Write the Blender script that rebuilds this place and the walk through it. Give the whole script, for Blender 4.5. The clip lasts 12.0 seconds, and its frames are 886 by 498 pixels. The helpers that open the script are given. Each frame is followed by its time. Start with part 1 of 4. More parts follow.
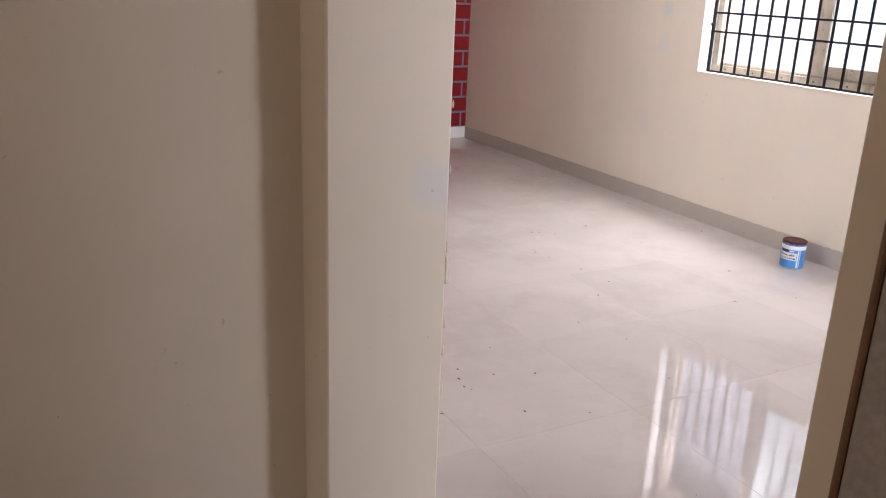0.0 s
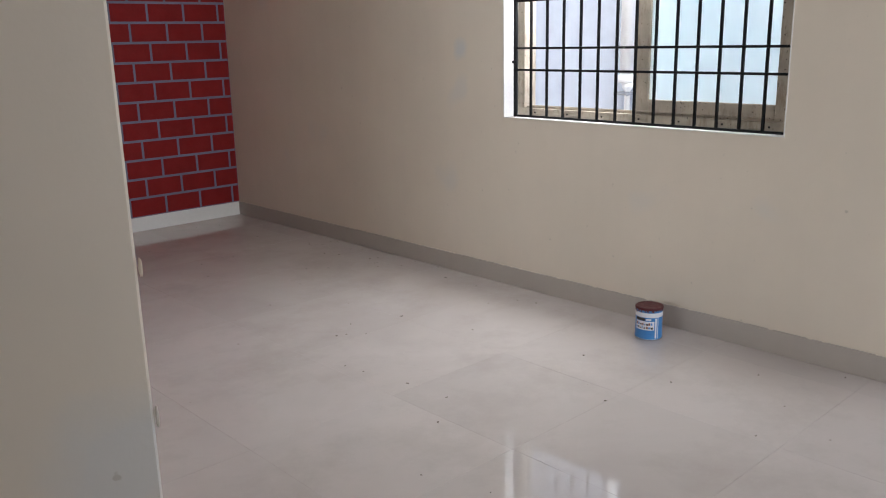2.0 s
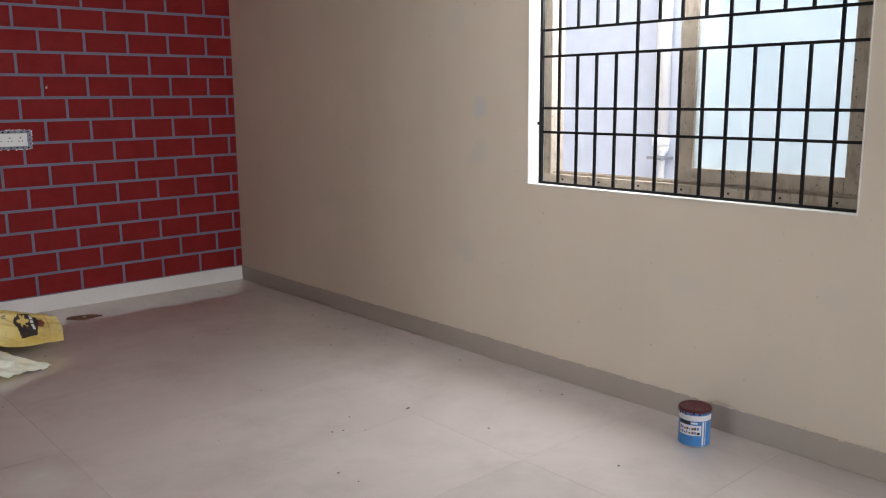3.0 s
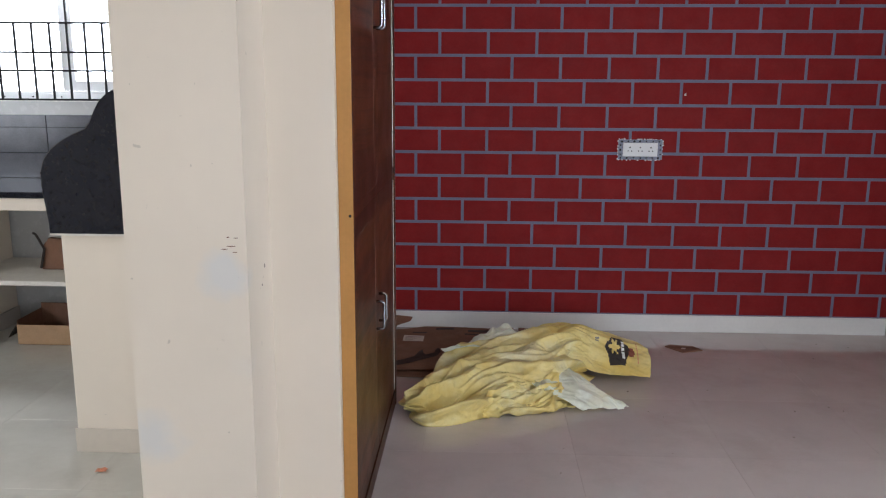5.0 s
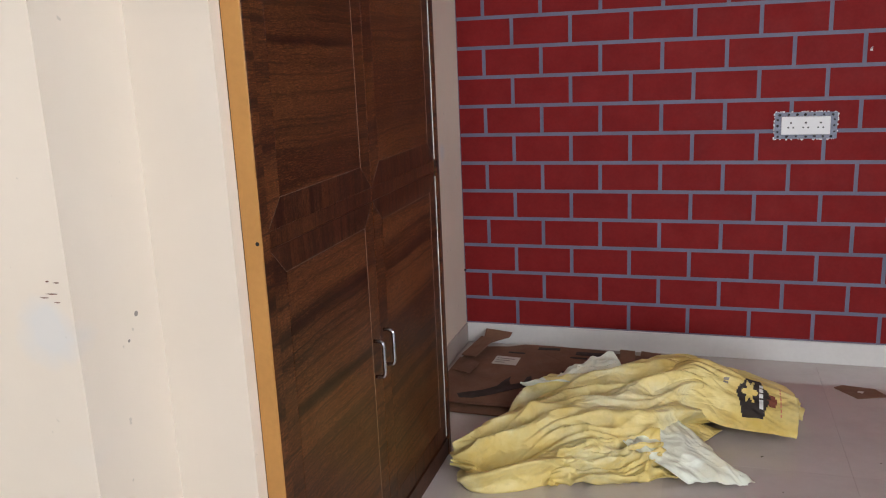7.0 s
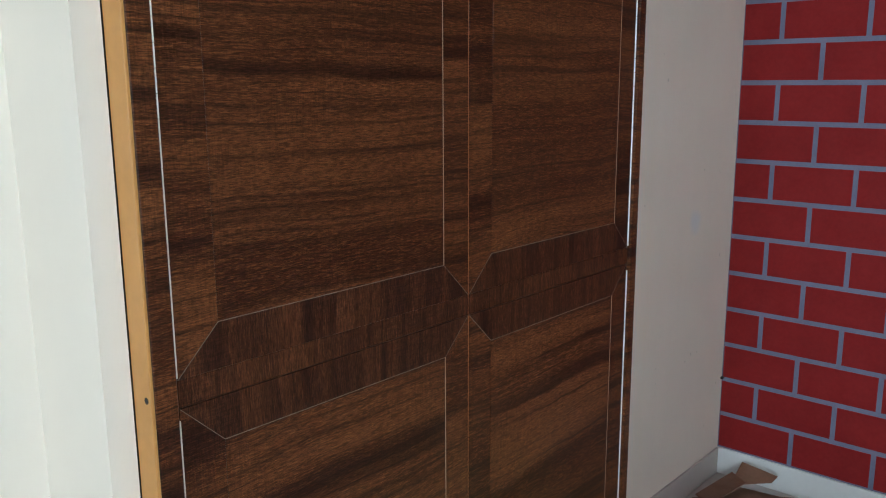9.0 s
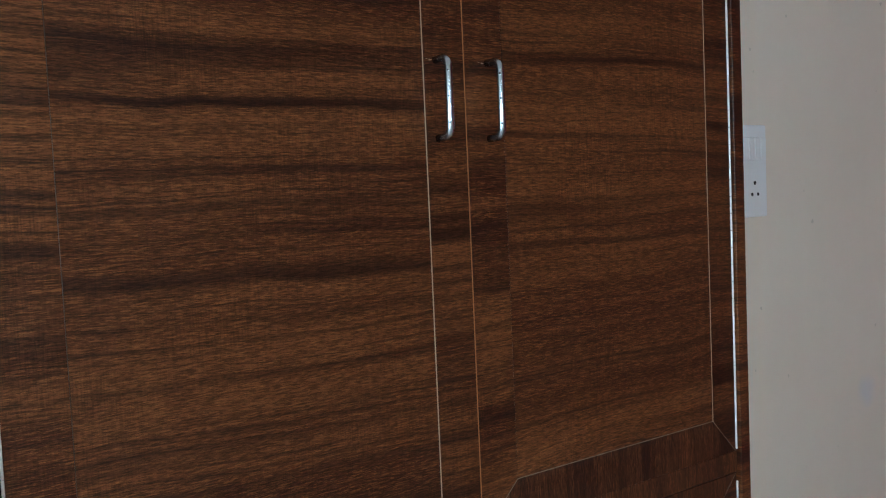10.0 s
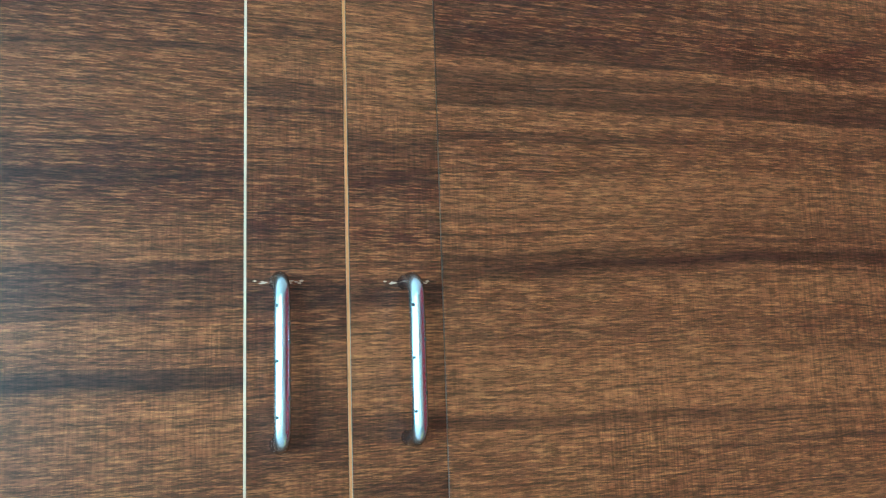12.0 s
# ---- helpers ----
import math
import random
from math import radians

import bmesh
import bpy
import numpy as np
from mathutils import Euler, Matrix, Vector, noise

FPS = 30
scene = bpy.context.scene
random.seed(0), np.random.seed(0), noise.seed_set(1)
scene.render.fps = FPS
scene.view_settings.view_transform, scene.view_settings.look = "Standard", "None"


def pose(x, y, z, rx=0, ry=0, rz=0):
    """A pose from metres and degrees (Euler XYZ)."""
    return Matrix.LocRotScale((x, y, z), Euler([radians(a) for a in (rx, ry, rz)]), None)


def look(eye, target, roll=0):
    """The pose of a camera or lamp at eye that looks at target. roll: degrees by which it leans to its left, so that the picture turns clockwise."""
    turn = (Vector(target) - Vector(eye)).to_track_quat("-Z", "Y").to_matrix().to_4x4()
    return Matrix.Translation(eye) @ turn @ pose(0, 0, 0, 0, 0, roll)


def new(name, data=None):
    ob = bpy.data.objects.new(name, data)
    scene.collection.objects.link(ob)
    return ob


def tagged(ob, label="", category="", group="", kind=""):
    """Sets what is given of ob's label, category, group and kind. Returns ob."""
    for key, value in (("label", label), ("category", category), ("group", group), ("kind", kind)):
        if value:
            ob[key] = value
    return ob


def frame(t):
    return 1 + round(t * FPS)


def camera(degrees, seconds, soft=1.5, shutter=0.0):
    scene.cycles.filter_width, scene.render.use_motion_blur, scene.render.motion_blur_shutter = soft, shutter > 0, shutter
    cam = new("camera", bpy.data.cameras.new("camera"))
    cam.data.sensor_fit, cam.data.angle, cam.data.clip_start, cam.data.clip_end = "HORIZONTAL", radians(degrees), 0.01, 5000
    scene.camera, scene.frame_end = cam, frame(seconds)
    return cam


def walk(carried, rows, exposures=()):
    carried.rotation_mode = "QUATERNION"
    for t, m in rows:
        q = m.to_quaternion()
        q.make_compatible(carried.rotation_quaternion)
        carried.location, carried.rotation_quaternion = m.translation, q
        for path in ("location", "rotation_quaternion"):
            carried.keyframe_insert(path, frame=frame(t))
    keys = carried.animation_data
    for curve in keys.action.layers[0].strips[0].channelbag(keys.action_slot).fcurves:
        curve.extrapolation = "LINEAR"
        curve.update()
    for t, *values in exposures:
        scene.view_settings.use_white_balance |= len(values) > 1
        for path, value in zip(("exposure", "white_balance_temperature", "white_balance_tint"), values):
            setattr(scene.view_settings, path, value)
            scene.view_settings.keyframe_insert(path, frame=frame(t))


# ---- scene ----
cam = camera(55.9, 12.0, soft=1.15)
PATH = [
    (0, (-0.803, -6.665, 1.367), (0.109, -4.993, 0.756), 2.3),
    (0.5, (-0.625, -6.425, 1.319), (0.303, -4.756, 0.727), 0.7),
    (1, (-0.467, -6.229, 1.329), (0.451, -4.532, 0.801), -1.5),
    (1.5, (-0.363, -5.992, 1.289), (0.788, -4.438, 0.779), -0.3),
    (2, (-0.231, -5.802, 1.307), (1.093, -4.385, 0.818), -1.2),
    (2.5, (-0.021, -5.615, 1.308), (1.359, -4.224, 0.908), -1.5),
    (2.7, (0.036, -5.561, 1.291), (1.411, -4.159, 0.913), -1.0),
    (4.3, (0.543, -5.087, 1.504), (0.891, -3.153, 1.131), -0.5),
    (4.5, (0.594, -5.057, 1.512), (0.768, -3.1, 1.137), 0.3),
    (5, (0.612, -4.805, 1.474), (0.53, -2.848, 1.069), 0.3),
    (5.5, (0.661, -4.588, 1.469), (0.447, -2.645, 1.043), 0.8),
    (6, (0.858, -4.348, 1.462), (0.513, -2.432, 1.006), -1.3),
    (6.5, (1.021, -4.147, 1.456), (0.53, -2.264, 0.992), -2.1),
    (6.7, (1.059, -4.049, 1.443), (0.54, -2.173, 0.983), -2.3),
    (8.3, (1.256, -3.259, 1.437), (0.154, -1.652, 0.985), -1.6),
    (8.5, (1.225, -3.154, 1.426), (0.064, -1.586, 0.984), -1.2),
    (9, (1.176, -2.906, 1.464), (-0.126, -1.440, 1.071), -0.3),
    (9.5, (1.159, -2.661, 1.515), (-0.394, -1.422, 1.281), -2.6),
    (10, (1.157, -2.468, 1.557), (-0.483, -1.330, 1.440), -2.5),
    (10.5, (1.066, -2.317, 1.585), (-0.628, -1.255, 1.625), -2.5),
    (11, (0.942, -2.176, 1.640), (-0.808, -1.235, 1.871), -1.1),
    (11.5, (0.852, -2.014, 1.662), (-0.966, -1.233, 1.958), -2.5),
    (12, (0.787, -1.896, 1.679), (-1.093, -1.283, 1.977), -1.9),
]
EXPOSURES = [
    (0, 0.95, 6600, 20), (0.5, 0.7, 6600, 19), (1.0, 0.45, 7000, 16), (1.5, 0.3, 6500, 16), (2.0, 0.1, 6400, 12), (2.7, 0.1, 6650, 14), (4.3, 0.4, 6200, 11), (5.0, 0.32, 6150, 13), (5.5, 0.22, 6250, 14), (6.0, 0.15, 6450, 14), (6.7, 0.6, 6500, 14),
    (8.3, 0.78, 5750, 9), (9.0, 0.8, 5450, -1), (9.5, 0.8, 5400, -5), (10.0, 0.85, 5350, -6), (10.5, 1.3, 5250, -8), (11.0, 1.9, 4700, -18), (11.5, 2.5, 4300, -27), (12.0, 2.85, 4050, -32),
]
walk(cam, [(t, look(eye, target, roll)) for t, eye, target, roll in PATH], EXPOSURES)

# ---- world, sun, large lights ----
world = bpy.data.worlds.new("sky")
scene.world = world
world.use_nodes = True
wn = world.node_tree.nodes
sky = wn.new("ShaderNodeTexSky")
sky.sky_type = "NISHITA"
sky.sun_disc = False
sky.sun_elevation = radians(64)
sky.sun_rotation = radians(250)
world.node_tree.links.new(sky.outputs["Color"], wn["Background"].inputs["Color"])
wn["Background"].inputs["Strength"].default_value = 0.05

sun = new("sun", bpy.data.lights.new("sun", "SUN"))
sun.data.energy = 0.5
sun.data.angle = radians(10)
sun.data.color = (1.0, 0.96, 0.9)
sun.matrix_world = look((0, 0, 0), (0.42, 0.15, -0.90))


def area_lamp(name, eye, target, w, h, watts, color=(0.93, 0.97, 1.0)):
    lamp = new(name, bpy.data.lights.new(name, "AREA"))
    lamp.data.shape = "RECTANGLE"
    lamp.data.size, lamp.data.size_y = w, h
    lamp.data.energy = watts
    lamp.data.color = color
    lamp.matrix_world = look(eye, target)
    return lamp


area_lamp("sky_gap_light", (3.90, -3.57, 3.40), (2.2, -3.4, 0.3), 2.6, 1.3, 135)
area_lamp("window_light_east", (3.17, -3.56, 1.93), (1.2, -0.6, 0.6), 1.30, 0.28, 34)
area_lamp("window_light_kitchen", (-1.62, 0.12, 1.95), (-1.62, -1.8, 0.6), 1.2, 0.3, 18)
# added fill through an unseen west opening, lifts the east wall
area_lamp("west_fill_light", (-3.98, -3.5, 1.5), (3.0, -2.7, 1.5), 1.5, 1.2, 42)
# warm fill added for the hall wall; no door is known at this end
area_lamp("hall_fill_light", (-3.98, -5.9, 1.1), (0.0, -5.9, 1.1), 1.0, 2.0, 4.4, (1.0, 0.72, 0.44))
# weak fill from the southeast, in an invented opening out of view
area_lamp("east_fill_light", (3.20, -5.58, 1.10), (1.7, -2.2, 1.1), 1.15, 2.0, 9)
# large fill added far behind the south wall, for even light on the bricks
area_lamp("south_fill_light", (2.20, -10.5, 1.50), (1.90, -1.0, 1.10), 3.0, 2.4, 170)

# ---- materials ----


def node_mat(name):
    m = bpy.data.materials.new(name)
    m.use_nodes = True
    nt = m.node_tree
    return m, nt, nt.nodes["Principled BSDF"]


def coords(nt, kind="Object", scale=(1, 1, 1)):
    tc = nt.nodes.new("ShaderNodeTexCoord")
    mp = nt.nodes.new("ShaderNodeMapping")
    mp.inputs["Scale"].default_value = scale
    nt.links.new(tc.outputs[kind], mp.inputs["Vector"])
    return mp.outputs["Vector"]


def world_coords(nt, scale=(1, 1, 1)):
    g = nt.nodes.new("ShaderNodeNewGeometry")
    mp = nt.nodes.new("ShaderNodeMapping")
    mp.inputs["Scale"].default_value = scale
    nt.links.new(g.outputs["Position"], mp.inputs["Vector"])
    return mp.outputs["Vector"]


def noise_tex(nt, vec, scale, detail=4, rough=0.55, dist=0.0):
    n = nt.nodes.new("ShaderNodeTexNoise")
    n.inputs["Scale"].default_value = scale
    n.inputs["Detail"].default_value = detail
    n.inputs["Roughness"].default_value = rough
    n.inputs["Distortion"].default_value = dist
    nt.links.new(vec, n.inputs["Vector"])
    return n.outputs["Fac"]


def ramp(nt, fac, stops):
    r = nt.nodes.new("ShaderNodeValToRGB")
    e = r.color_ramp.elements
    while len(e) < len(stops):
        e.new(0.5)
    for el, (p, c) in zip(e, stops):
        el.position = p
        el.color = (*c, 1) if len(c) == 3 else c
    nt.links.new(fac, r.inputs["Fac"])
    return r.outputs["Color"]


def mix(nt, fac, a, b, mode="MIX"):
    n = nt.nodes.new("ShaderNodeMix")
    n.data_type = "RGBA"
    n.blend_type = mode
    for sock, v in ((n.inputs[0], fac), (n.inputs[6], a), (n.inputs[7], b)):
        if isinstance(v, (int, float)):
            sock.default_value = v
        elif isinstance(v, tuple):
            sock.default_value = (*v, 1)
        else:
            nt.links.new(v, sock)
    return n.outputs[2]


def bump(nt, bsdf, height, strength, distance=0.002):
    b = nt.nodes.new("ShaderNodeBump")
    b.inputs["Strength"].default_value = strength
    b.inputs["Distance"].default_value = distance
    nt.links.new(height, b.inputs["Height"])
    nt.links.new(b.outputs["Normal"], bsdf.inputs["Normal"])


def plain(name, color, rough=0.5, metal=0.0, var=0.12, scale=9.0, relief=0.0, relief_scale=60.0, spec=0.5):
    """A paint or metal with mottling at two scales."""
    m, nt, b = node_mat(name)
    v = world_coords(nt)
    dark = tuple(c * (1 - var) for c in color)
    light = tuple(min(1, c * (1 + var * 0.6)) for c in color)
    big = noise_tex(nt, v, scale, 3)
    col = ramp(nt, big, [(0.3, dark), (0.7, light)])
    fine = noise_tex(nt, v, scale * 14, 3)
    col = mix(nt, 0.35, col, ramp(nt, fine, [(0.35, dark), (0.65, light)]))
    nt.links.new(col, b.inputs["Base Color"])
    b.inputs["Metallic"].default_value = metal
    b.inputs["Specular IOR Level"].default_value = spec
    rr = ramp(nt, noise_tex(nt, v, scale * 2.3, 3), [(0.3, (rough * 0.85,) * 3), (0.7, (min(1, rough * 1.2),) * 3)])
    nt.links.new(rr, b.inputs["Roughness"])
    if relief:
        bump(nt, b, noise_tex(nt, v, relief_scale, 5), relief)
    return m


def plaster(name, color, patch=(0.66, 0.66, 0.65), amount=0.35, putty=()):
    """Roller-painted plaster with putty patches, roller streaks and fine relief."""
    m, nt, b = node_mat(name)
    v = world_coords(nt)
    col = ramp(nt, noise_tex(nt, v, 1.6, 4, 0.6), [(0.3, tuple(c * 0.95 for c in color)), (0.7, tuple(c * 1.03 for c in color))])
    streak = noise_tex(nt, world_coords(nt, (14, 14, 0.7)), 1.0, 3)
    col = mix(nt, 0.10, col, ramp(nt, streak, [(0.3, tuple(c * 0.86 for c in color)), (0.7, color)]))
    spots = ramp(nt, noise_tex(nt, v, 2.3, 2, 0.45), [(0.66, (0, 0, 0)), (0.74, (amount,) * 3)])
    col = mix(nt, spots, col, patch)
    for place, size in putty:
        d = nt.nodes.new("ShaderNodeVectorMath")
        d.operation = "DISTANCE"
        d.inputs[1].default_value = place
        nt.links.new(v, d.inputs[0])
        wob = nt.nodes.new("ShaderNodeMath")
        wob.operation = "MULTIPLY_ADD"
        wob.inputs[1].default_value = size * 1.3
        nt.links.new(noise_tex(nt, v, 9, 3), wob.inputs[0])
        nt.links.new(d.outputs["Value"], wob.inputs[2])
        col = mix(nt, ramp(nt, wob.outputs[0], [(size * 1.1, (0.8,) * 3), (size * 1.75, (0, 0, 0))]), col, patch)
    specks = ramp(nt, noise_tex(nt, v, 42, 2, 0.4), [(0.765, (0, 0, 0)), (0.79, (0.5,) * 3)])
    col = mix(nt, specks, col, tuple(c * 0.55 for c in color))
    nt.links.new(col, b.inputs["Base Color"])
    b.inputs["Roughness"].default_value = 0.62
    h = mix(nt, 0.4, noise_tex(nt, v, 5, 4), noise_tex(nt, v, 150, 4))
    bump(nt, b, h, 0.10, 0.004)
    return m


def floor_tile_mat(name, a, bcol, cloud=1.6):
    """Polished vitrified tile: soft cloudy veining, dust film and scuffs."""
    m, nt, b = node_mat(name)
    v = world_coords(nt)
    info = nt.nodes.new("ShaderNodeObjectInfo")
    col = ramp(nt, noise_tex(nt, v, cloud, 5, 0.6, 0.6), [(0.3, a), (0.7, bcol)])
    tone = ramp(nt, info.outputs["Random"], [(0.0, (0.96,) * 3), (1.0, (1.03,) * 3)])
    col = mix(nt, 1.0, col, tone, "MULTIPLY")
    scuff = ramp(nt, noise_tex(nt, v, 2.2, 7, 0.7), [(0.48, (0, 0, 0)), (0.72, (0.40,) * 3)])
    col = mix(nt, scuff, col, (0.38, 0.335, 0.30))
    nt.links.new(col, b.inputs["Base Color"])
    rr = ramp(nt, noise_tex(nt, v, 3.2, 6, 0.65), [(0.3, (0.018,) * 3), (0.72, (0.065,) * 3)])
    nt.links.new(rr, b.inputs["Roughness"])
    b.inputs["Specular IOR Level"].default_value = 1.0
    bump(nt, b, noise_tex(nt, v, 3.5, 2), 0.008, 0.002)
    return m


def laminate(name, axis, dark=(0.0140, 0.0042, 0.0027), mid=(0.036, 0.0090, 0.0042), light=(0.086, 0.0293, 0.0106)):
    """Satin walnut laminate: wavy dark streaks, fine bright flecks and a weave of cross scratches. axis: the way that the grain runs."""
    m, nt, b = node_mat(name)

    def sc(along, across):
        return (6, along, across) if axis == "y" else (6, across, along)
    warp = nt.nodes.new("ShaderNodeTexNoise")
    warp.inputs["Scale"].default_value = 2.6
    warp.inputs["Detail"].default_value = 3
    nt.links.new(world_coords(nt), warp.inputs["Vector"])
    push = nt.nodes.new("ShaderNodeVectorMath")
    push.operation = "SCALE"
    push.inputs["Scale"].default_value = 0.05
    nt.links.new(warp.outputs["Color"], push.inputs[0])
    info = nt.nodes.new("ShaderNodeObjectInfo")
    shift = nt.nodes.new("ShaderNodeVectorMath")
    shift.operation = "MULTIPLY_ADD"
    shift.inputs[1].default_value = (3.0, 5.0, 4.0)
    nt.links.new(info.outputs["Random"], shift.inputs[0])
    nt.links.new(push.outputs[0], shift.inputs[2])
    add = nt.nodes.new("ShaderNodeVectorMath")
    nt.links.new(world_coords(nt), add.inputs[0])
    nt.links.new(shift.outputs[0], add.inputs[1])

    def warped(along, across):
        mp = nt.nodes.new("ShaderNodeMapping")
        mp.inputs["Scale"].default_value = sc(along, across)
        nt.links.new(add.outputs[0], mp.inputs["Vector"])
        return mp.outputs["Vector"]
    half = tuple((p + q) / 2 for p, q in zip(mid, light))
    broad = noise_tex(nt, warped(0.35, 9.0), 1.0, 2, 0.5, 0.3)
    col = ramp(nt, broad, [(0.37, mid), (0.50, half), (0.62, tuple(c * 1.2 for c in light))])
    band = noise_tex(nt, warped(0.45, 27.0), 1.0, 2.5, 0.5, 0.6)
    col = mix(nt, ramp(nt, band, [(0.53, (0, 0, 0)), (0.68, (0.6,) * 3)]), col, tuple(c * 1.2 for c in light))
    fleck = noise_tex(nt, world_coords(nt, sc(60, 850)), 1.0, 3, 0.7)
    col = mix(nt, ramp(nt, fleck, [(0.50, (0, 0, 0)), (0.61, (0.56,) * 3)]), col, (light[0] * 2.2, light[1] * 2.65, light[2] * 2.4))
    col = mix(nt, ramp(nt, band, [(0.33, (0.80,) * 3), (0.48, (0, 0, 0))]), col, dark)
    streak = noise_tex(nt, warped(0.8, 65.0), 1.0, 3, 0.55, 0.5)
    col = mix(nt, ramp(nt, streak, [(0.34, (0.6,) * 3), (0.46, (0, 0, 0))]), col, dark)
    line = noise_tex(nt, warped(1.7, 210.0), 1.0, 3, 0.6, 0.9)
    col = mix(nt, ramp(nt, line, [(0.35, (0.62,) * 3), (0.44, (0, 0, 0))]), col, tuple(c * 1.25 for c in dark))
    pores = noise_tex(nt, world_coords(nt, sc(90, 800)), 1.0, 3, 0.7)
    col = mix(nt, 1.0, col, ramp(nt, pores, [(0.39, (0.50,) * 3), (0.59, (1.36,) * 3)]), "MULTIPLY")
    cross = noise_tex(nt, world_coords(nt, sc(560, 34)), 1.0, 3, 0.65)
    gate = ramp(nt, noise_tex(nt, world_coords(nt, (4, 4, 4)), 1.0, 3), [(0.42, (0.08,) * 3), (0.66, (0.62,) * 3)])
    col = mix(nt, gate, col, mix(nt, 1.0, col, ramp(nt, cross, [(0.40, (0.58,) * 3), (0.60, (1.38,) * 3)]), "MULTIPLY"))
    col = mix(nt, 1.0, col, ramp(nt, info.outputs["Random"], [(0.0, (0.86, 0.84, 0.84)), (1.0, (1.10, 1.10, 1.08))]), "MULTIPLY")
    nt.links.new(col, b.inputs["Base Color"])
    rr = ramp(nt, noise_tex(nt, world_coords(nt, (7, 7, 7)), 1.0, 5), [(0.3, (0.31,) * 3), (0.7, (0.39,) * 3)])
    nt.links.new(rr, b.inputs["Roughness"])
    b.inputs["Specular IOR Level"].default_value = 0.17
    bump(nt, b, mix(nt, 0.5, fleck, cross), 0.15, 0.0006)
    return m


CREAM = plaster("cream_wall_paint", (0.78, 0.70, 0.595), putty=(((-0.06, -2.70, 0.96), 0.075), ((-0.27, -2.70, 0.50), 0.09), ((-0.01, -5.115, 1.50), 0.07), ((0.03, -5.115, 0.95), 0.08), ((3.015, -2.5, 1.25), 0.06), ((0.0, -0.3, 1.0), 0.05)))
TRIM_WHITE = plain("white_reveal_paint", (0.80, 0.79, 0.77), 0.55, relief=0.15)
RED = plain("red_brick_paint", (0.225, 0.0145, 0.015), 0.66, var=0.16, scale=6, relief=0.12, relief_scale=90, spec=0.15)
GREY_LINE = plain("blue_grey_joint_paint", (0.170, 0.175, 0.250), 0.6, var=0.15, relief=0.15, spec=0.3)
FLOOR = floor_tile_mat("polished_floor_tile", (0.52, 0.47, 0.445), (0.58, 0.53, 0.505))
KITCHEN_FLOOR = floor_tile_mat("kitchen_floor_tile", (0.50, 0.49, 0.44), (0.58, 0.57, 0.52))
GROUT = plain("tile_grout", (0.54, 0.485, 0.46), 0.2)
SKIRT_GREY = plain("grey_skirting_tile", (0.46, 0.415, 0.375), 0.48, var=0.05, scale=1.2)
SKIRT_CREAM = plain("cream_skirting_tile", (0.62, 0.56, 0.48), 0.34, var=0.05, scale=3)
SKIRT_WHITE = plain("white_skirting_tile", (0.76, 0.75, 0.73), 0.22, var=0.05, scale=4)
WOOD_H = laminate("walnut_laminate_across", "y")
WOOD_V = laminate("walnut_laminate_upright", "z", (0.0175, 0.0054, 0.0034), (0.034, 0.0108, 0.0054), (0.056, 0.0190, 0.0082))
ORANGE = plain("ochre_painted_wood", (0.50, 0.245, 0.065), 0.42, var=0.12, scale=5, relief=0.1)
GAP_LIGHT = plain("pale_raw_edge_strip", (0.36, 0.255, 0.18), 0.4, var=0.2, scale=20)
GAP_TAN = plain("tan_raw_edge_strip", (0.32, 0.125, 0.036), 0.45, var=0.25, scale=20)
GAP_DARK = plain("dark_gap", (0.02, 0.012, 0.01), 0.7)
CHROME = plain("chrome", (0.38, 0.40, 0.44), 0.20, 1.0, var=0.06, scale=40)
BLACK_IRON = plain("black_grille_enamel", (0.006, 0.006, 0.007), 0.5, var=0.2, relief=0.1, spec=0.2)

GRANITE = plain("black_granite", (0.006, 0.008, 0.016), 0.10, var=0.3, scale=60, spec=0.3)
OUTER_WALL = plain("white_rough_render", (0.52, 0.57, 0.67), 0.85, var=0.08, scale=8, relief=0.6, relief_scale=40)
PIPE = plain("white_plastic_pipe", (0.82, 0.83, 0.85), 0.35, var=0.04)
CARD = plain("brown_cardboard", (0.20, 0.102, 0.062), 0.8, var=0.2, scale=7, relief=0.15, relief_scale=120)
CARD_DARK = plain("dark_print", (0.035, 0.025, 0.022), 0.7, var=0.3)
CARD_LABEL = plain("paper_label", (0.62, 0.58, 0.54), 0.7)
BOX_TAN = plain("tan_cardboard", (0.42, 0.27, 0.155), 0.8, var=0.15)
SHELF_WHITE = plain("white_shelf_edge", (0.74, 0.71, 0.65), 0.5)
DADO = plain("dark_slate_wall_tile", (0.040, 0.045, 0.066), 0.21, var=0.35, scale=10, relief=0.1)
PALE_TILE = plain("pale_kitchen_wall_tile", (0.54, 0.555, 0.57), 0.25, var=0.05)
CEIL = plain("white_ceiling_paint", (0.80, 0.79, 0.76), 0.7)
SWITCH = plain("white_switch_plastic", (0.78, 0.79, 0.80), 0.36, var=0.03)
HINGE = plain("bright_hinge_metal", (0.72, 0.70, 0.67), 0.35, 0.3, var=0.15, scale=40)
CHIP_GREY = plain("grey_chip", (0.28, 0.25, 0.22), 0.8)
RIM = plain("dull_zinc_rim", (0.24, 0.27, 0.35), 0.55, 0.0, var=0.35, scale=45)
DARKHOLE = plain("dark_hole", (0.015, 0.014, 0.013), 0.7)
TIN_BLUE = plain("blue_can_print", (0.045, 0.22, 0.55), 0.35, var=0.1)
TIN_WHITE = plain("white_can_print", (0.75, 0.76, 0.80), 0.4, var=0.08)
TIN_RED = plain("maroon_paint", (0.075, 0.008, 0.013), 0.55, var=0.25, scale=25, relief=0.15)
STEEL = plain("galvanised_steel", (0.34, 0.36, 0.40), 0.4, 0.7, var=0.2, scale=30)
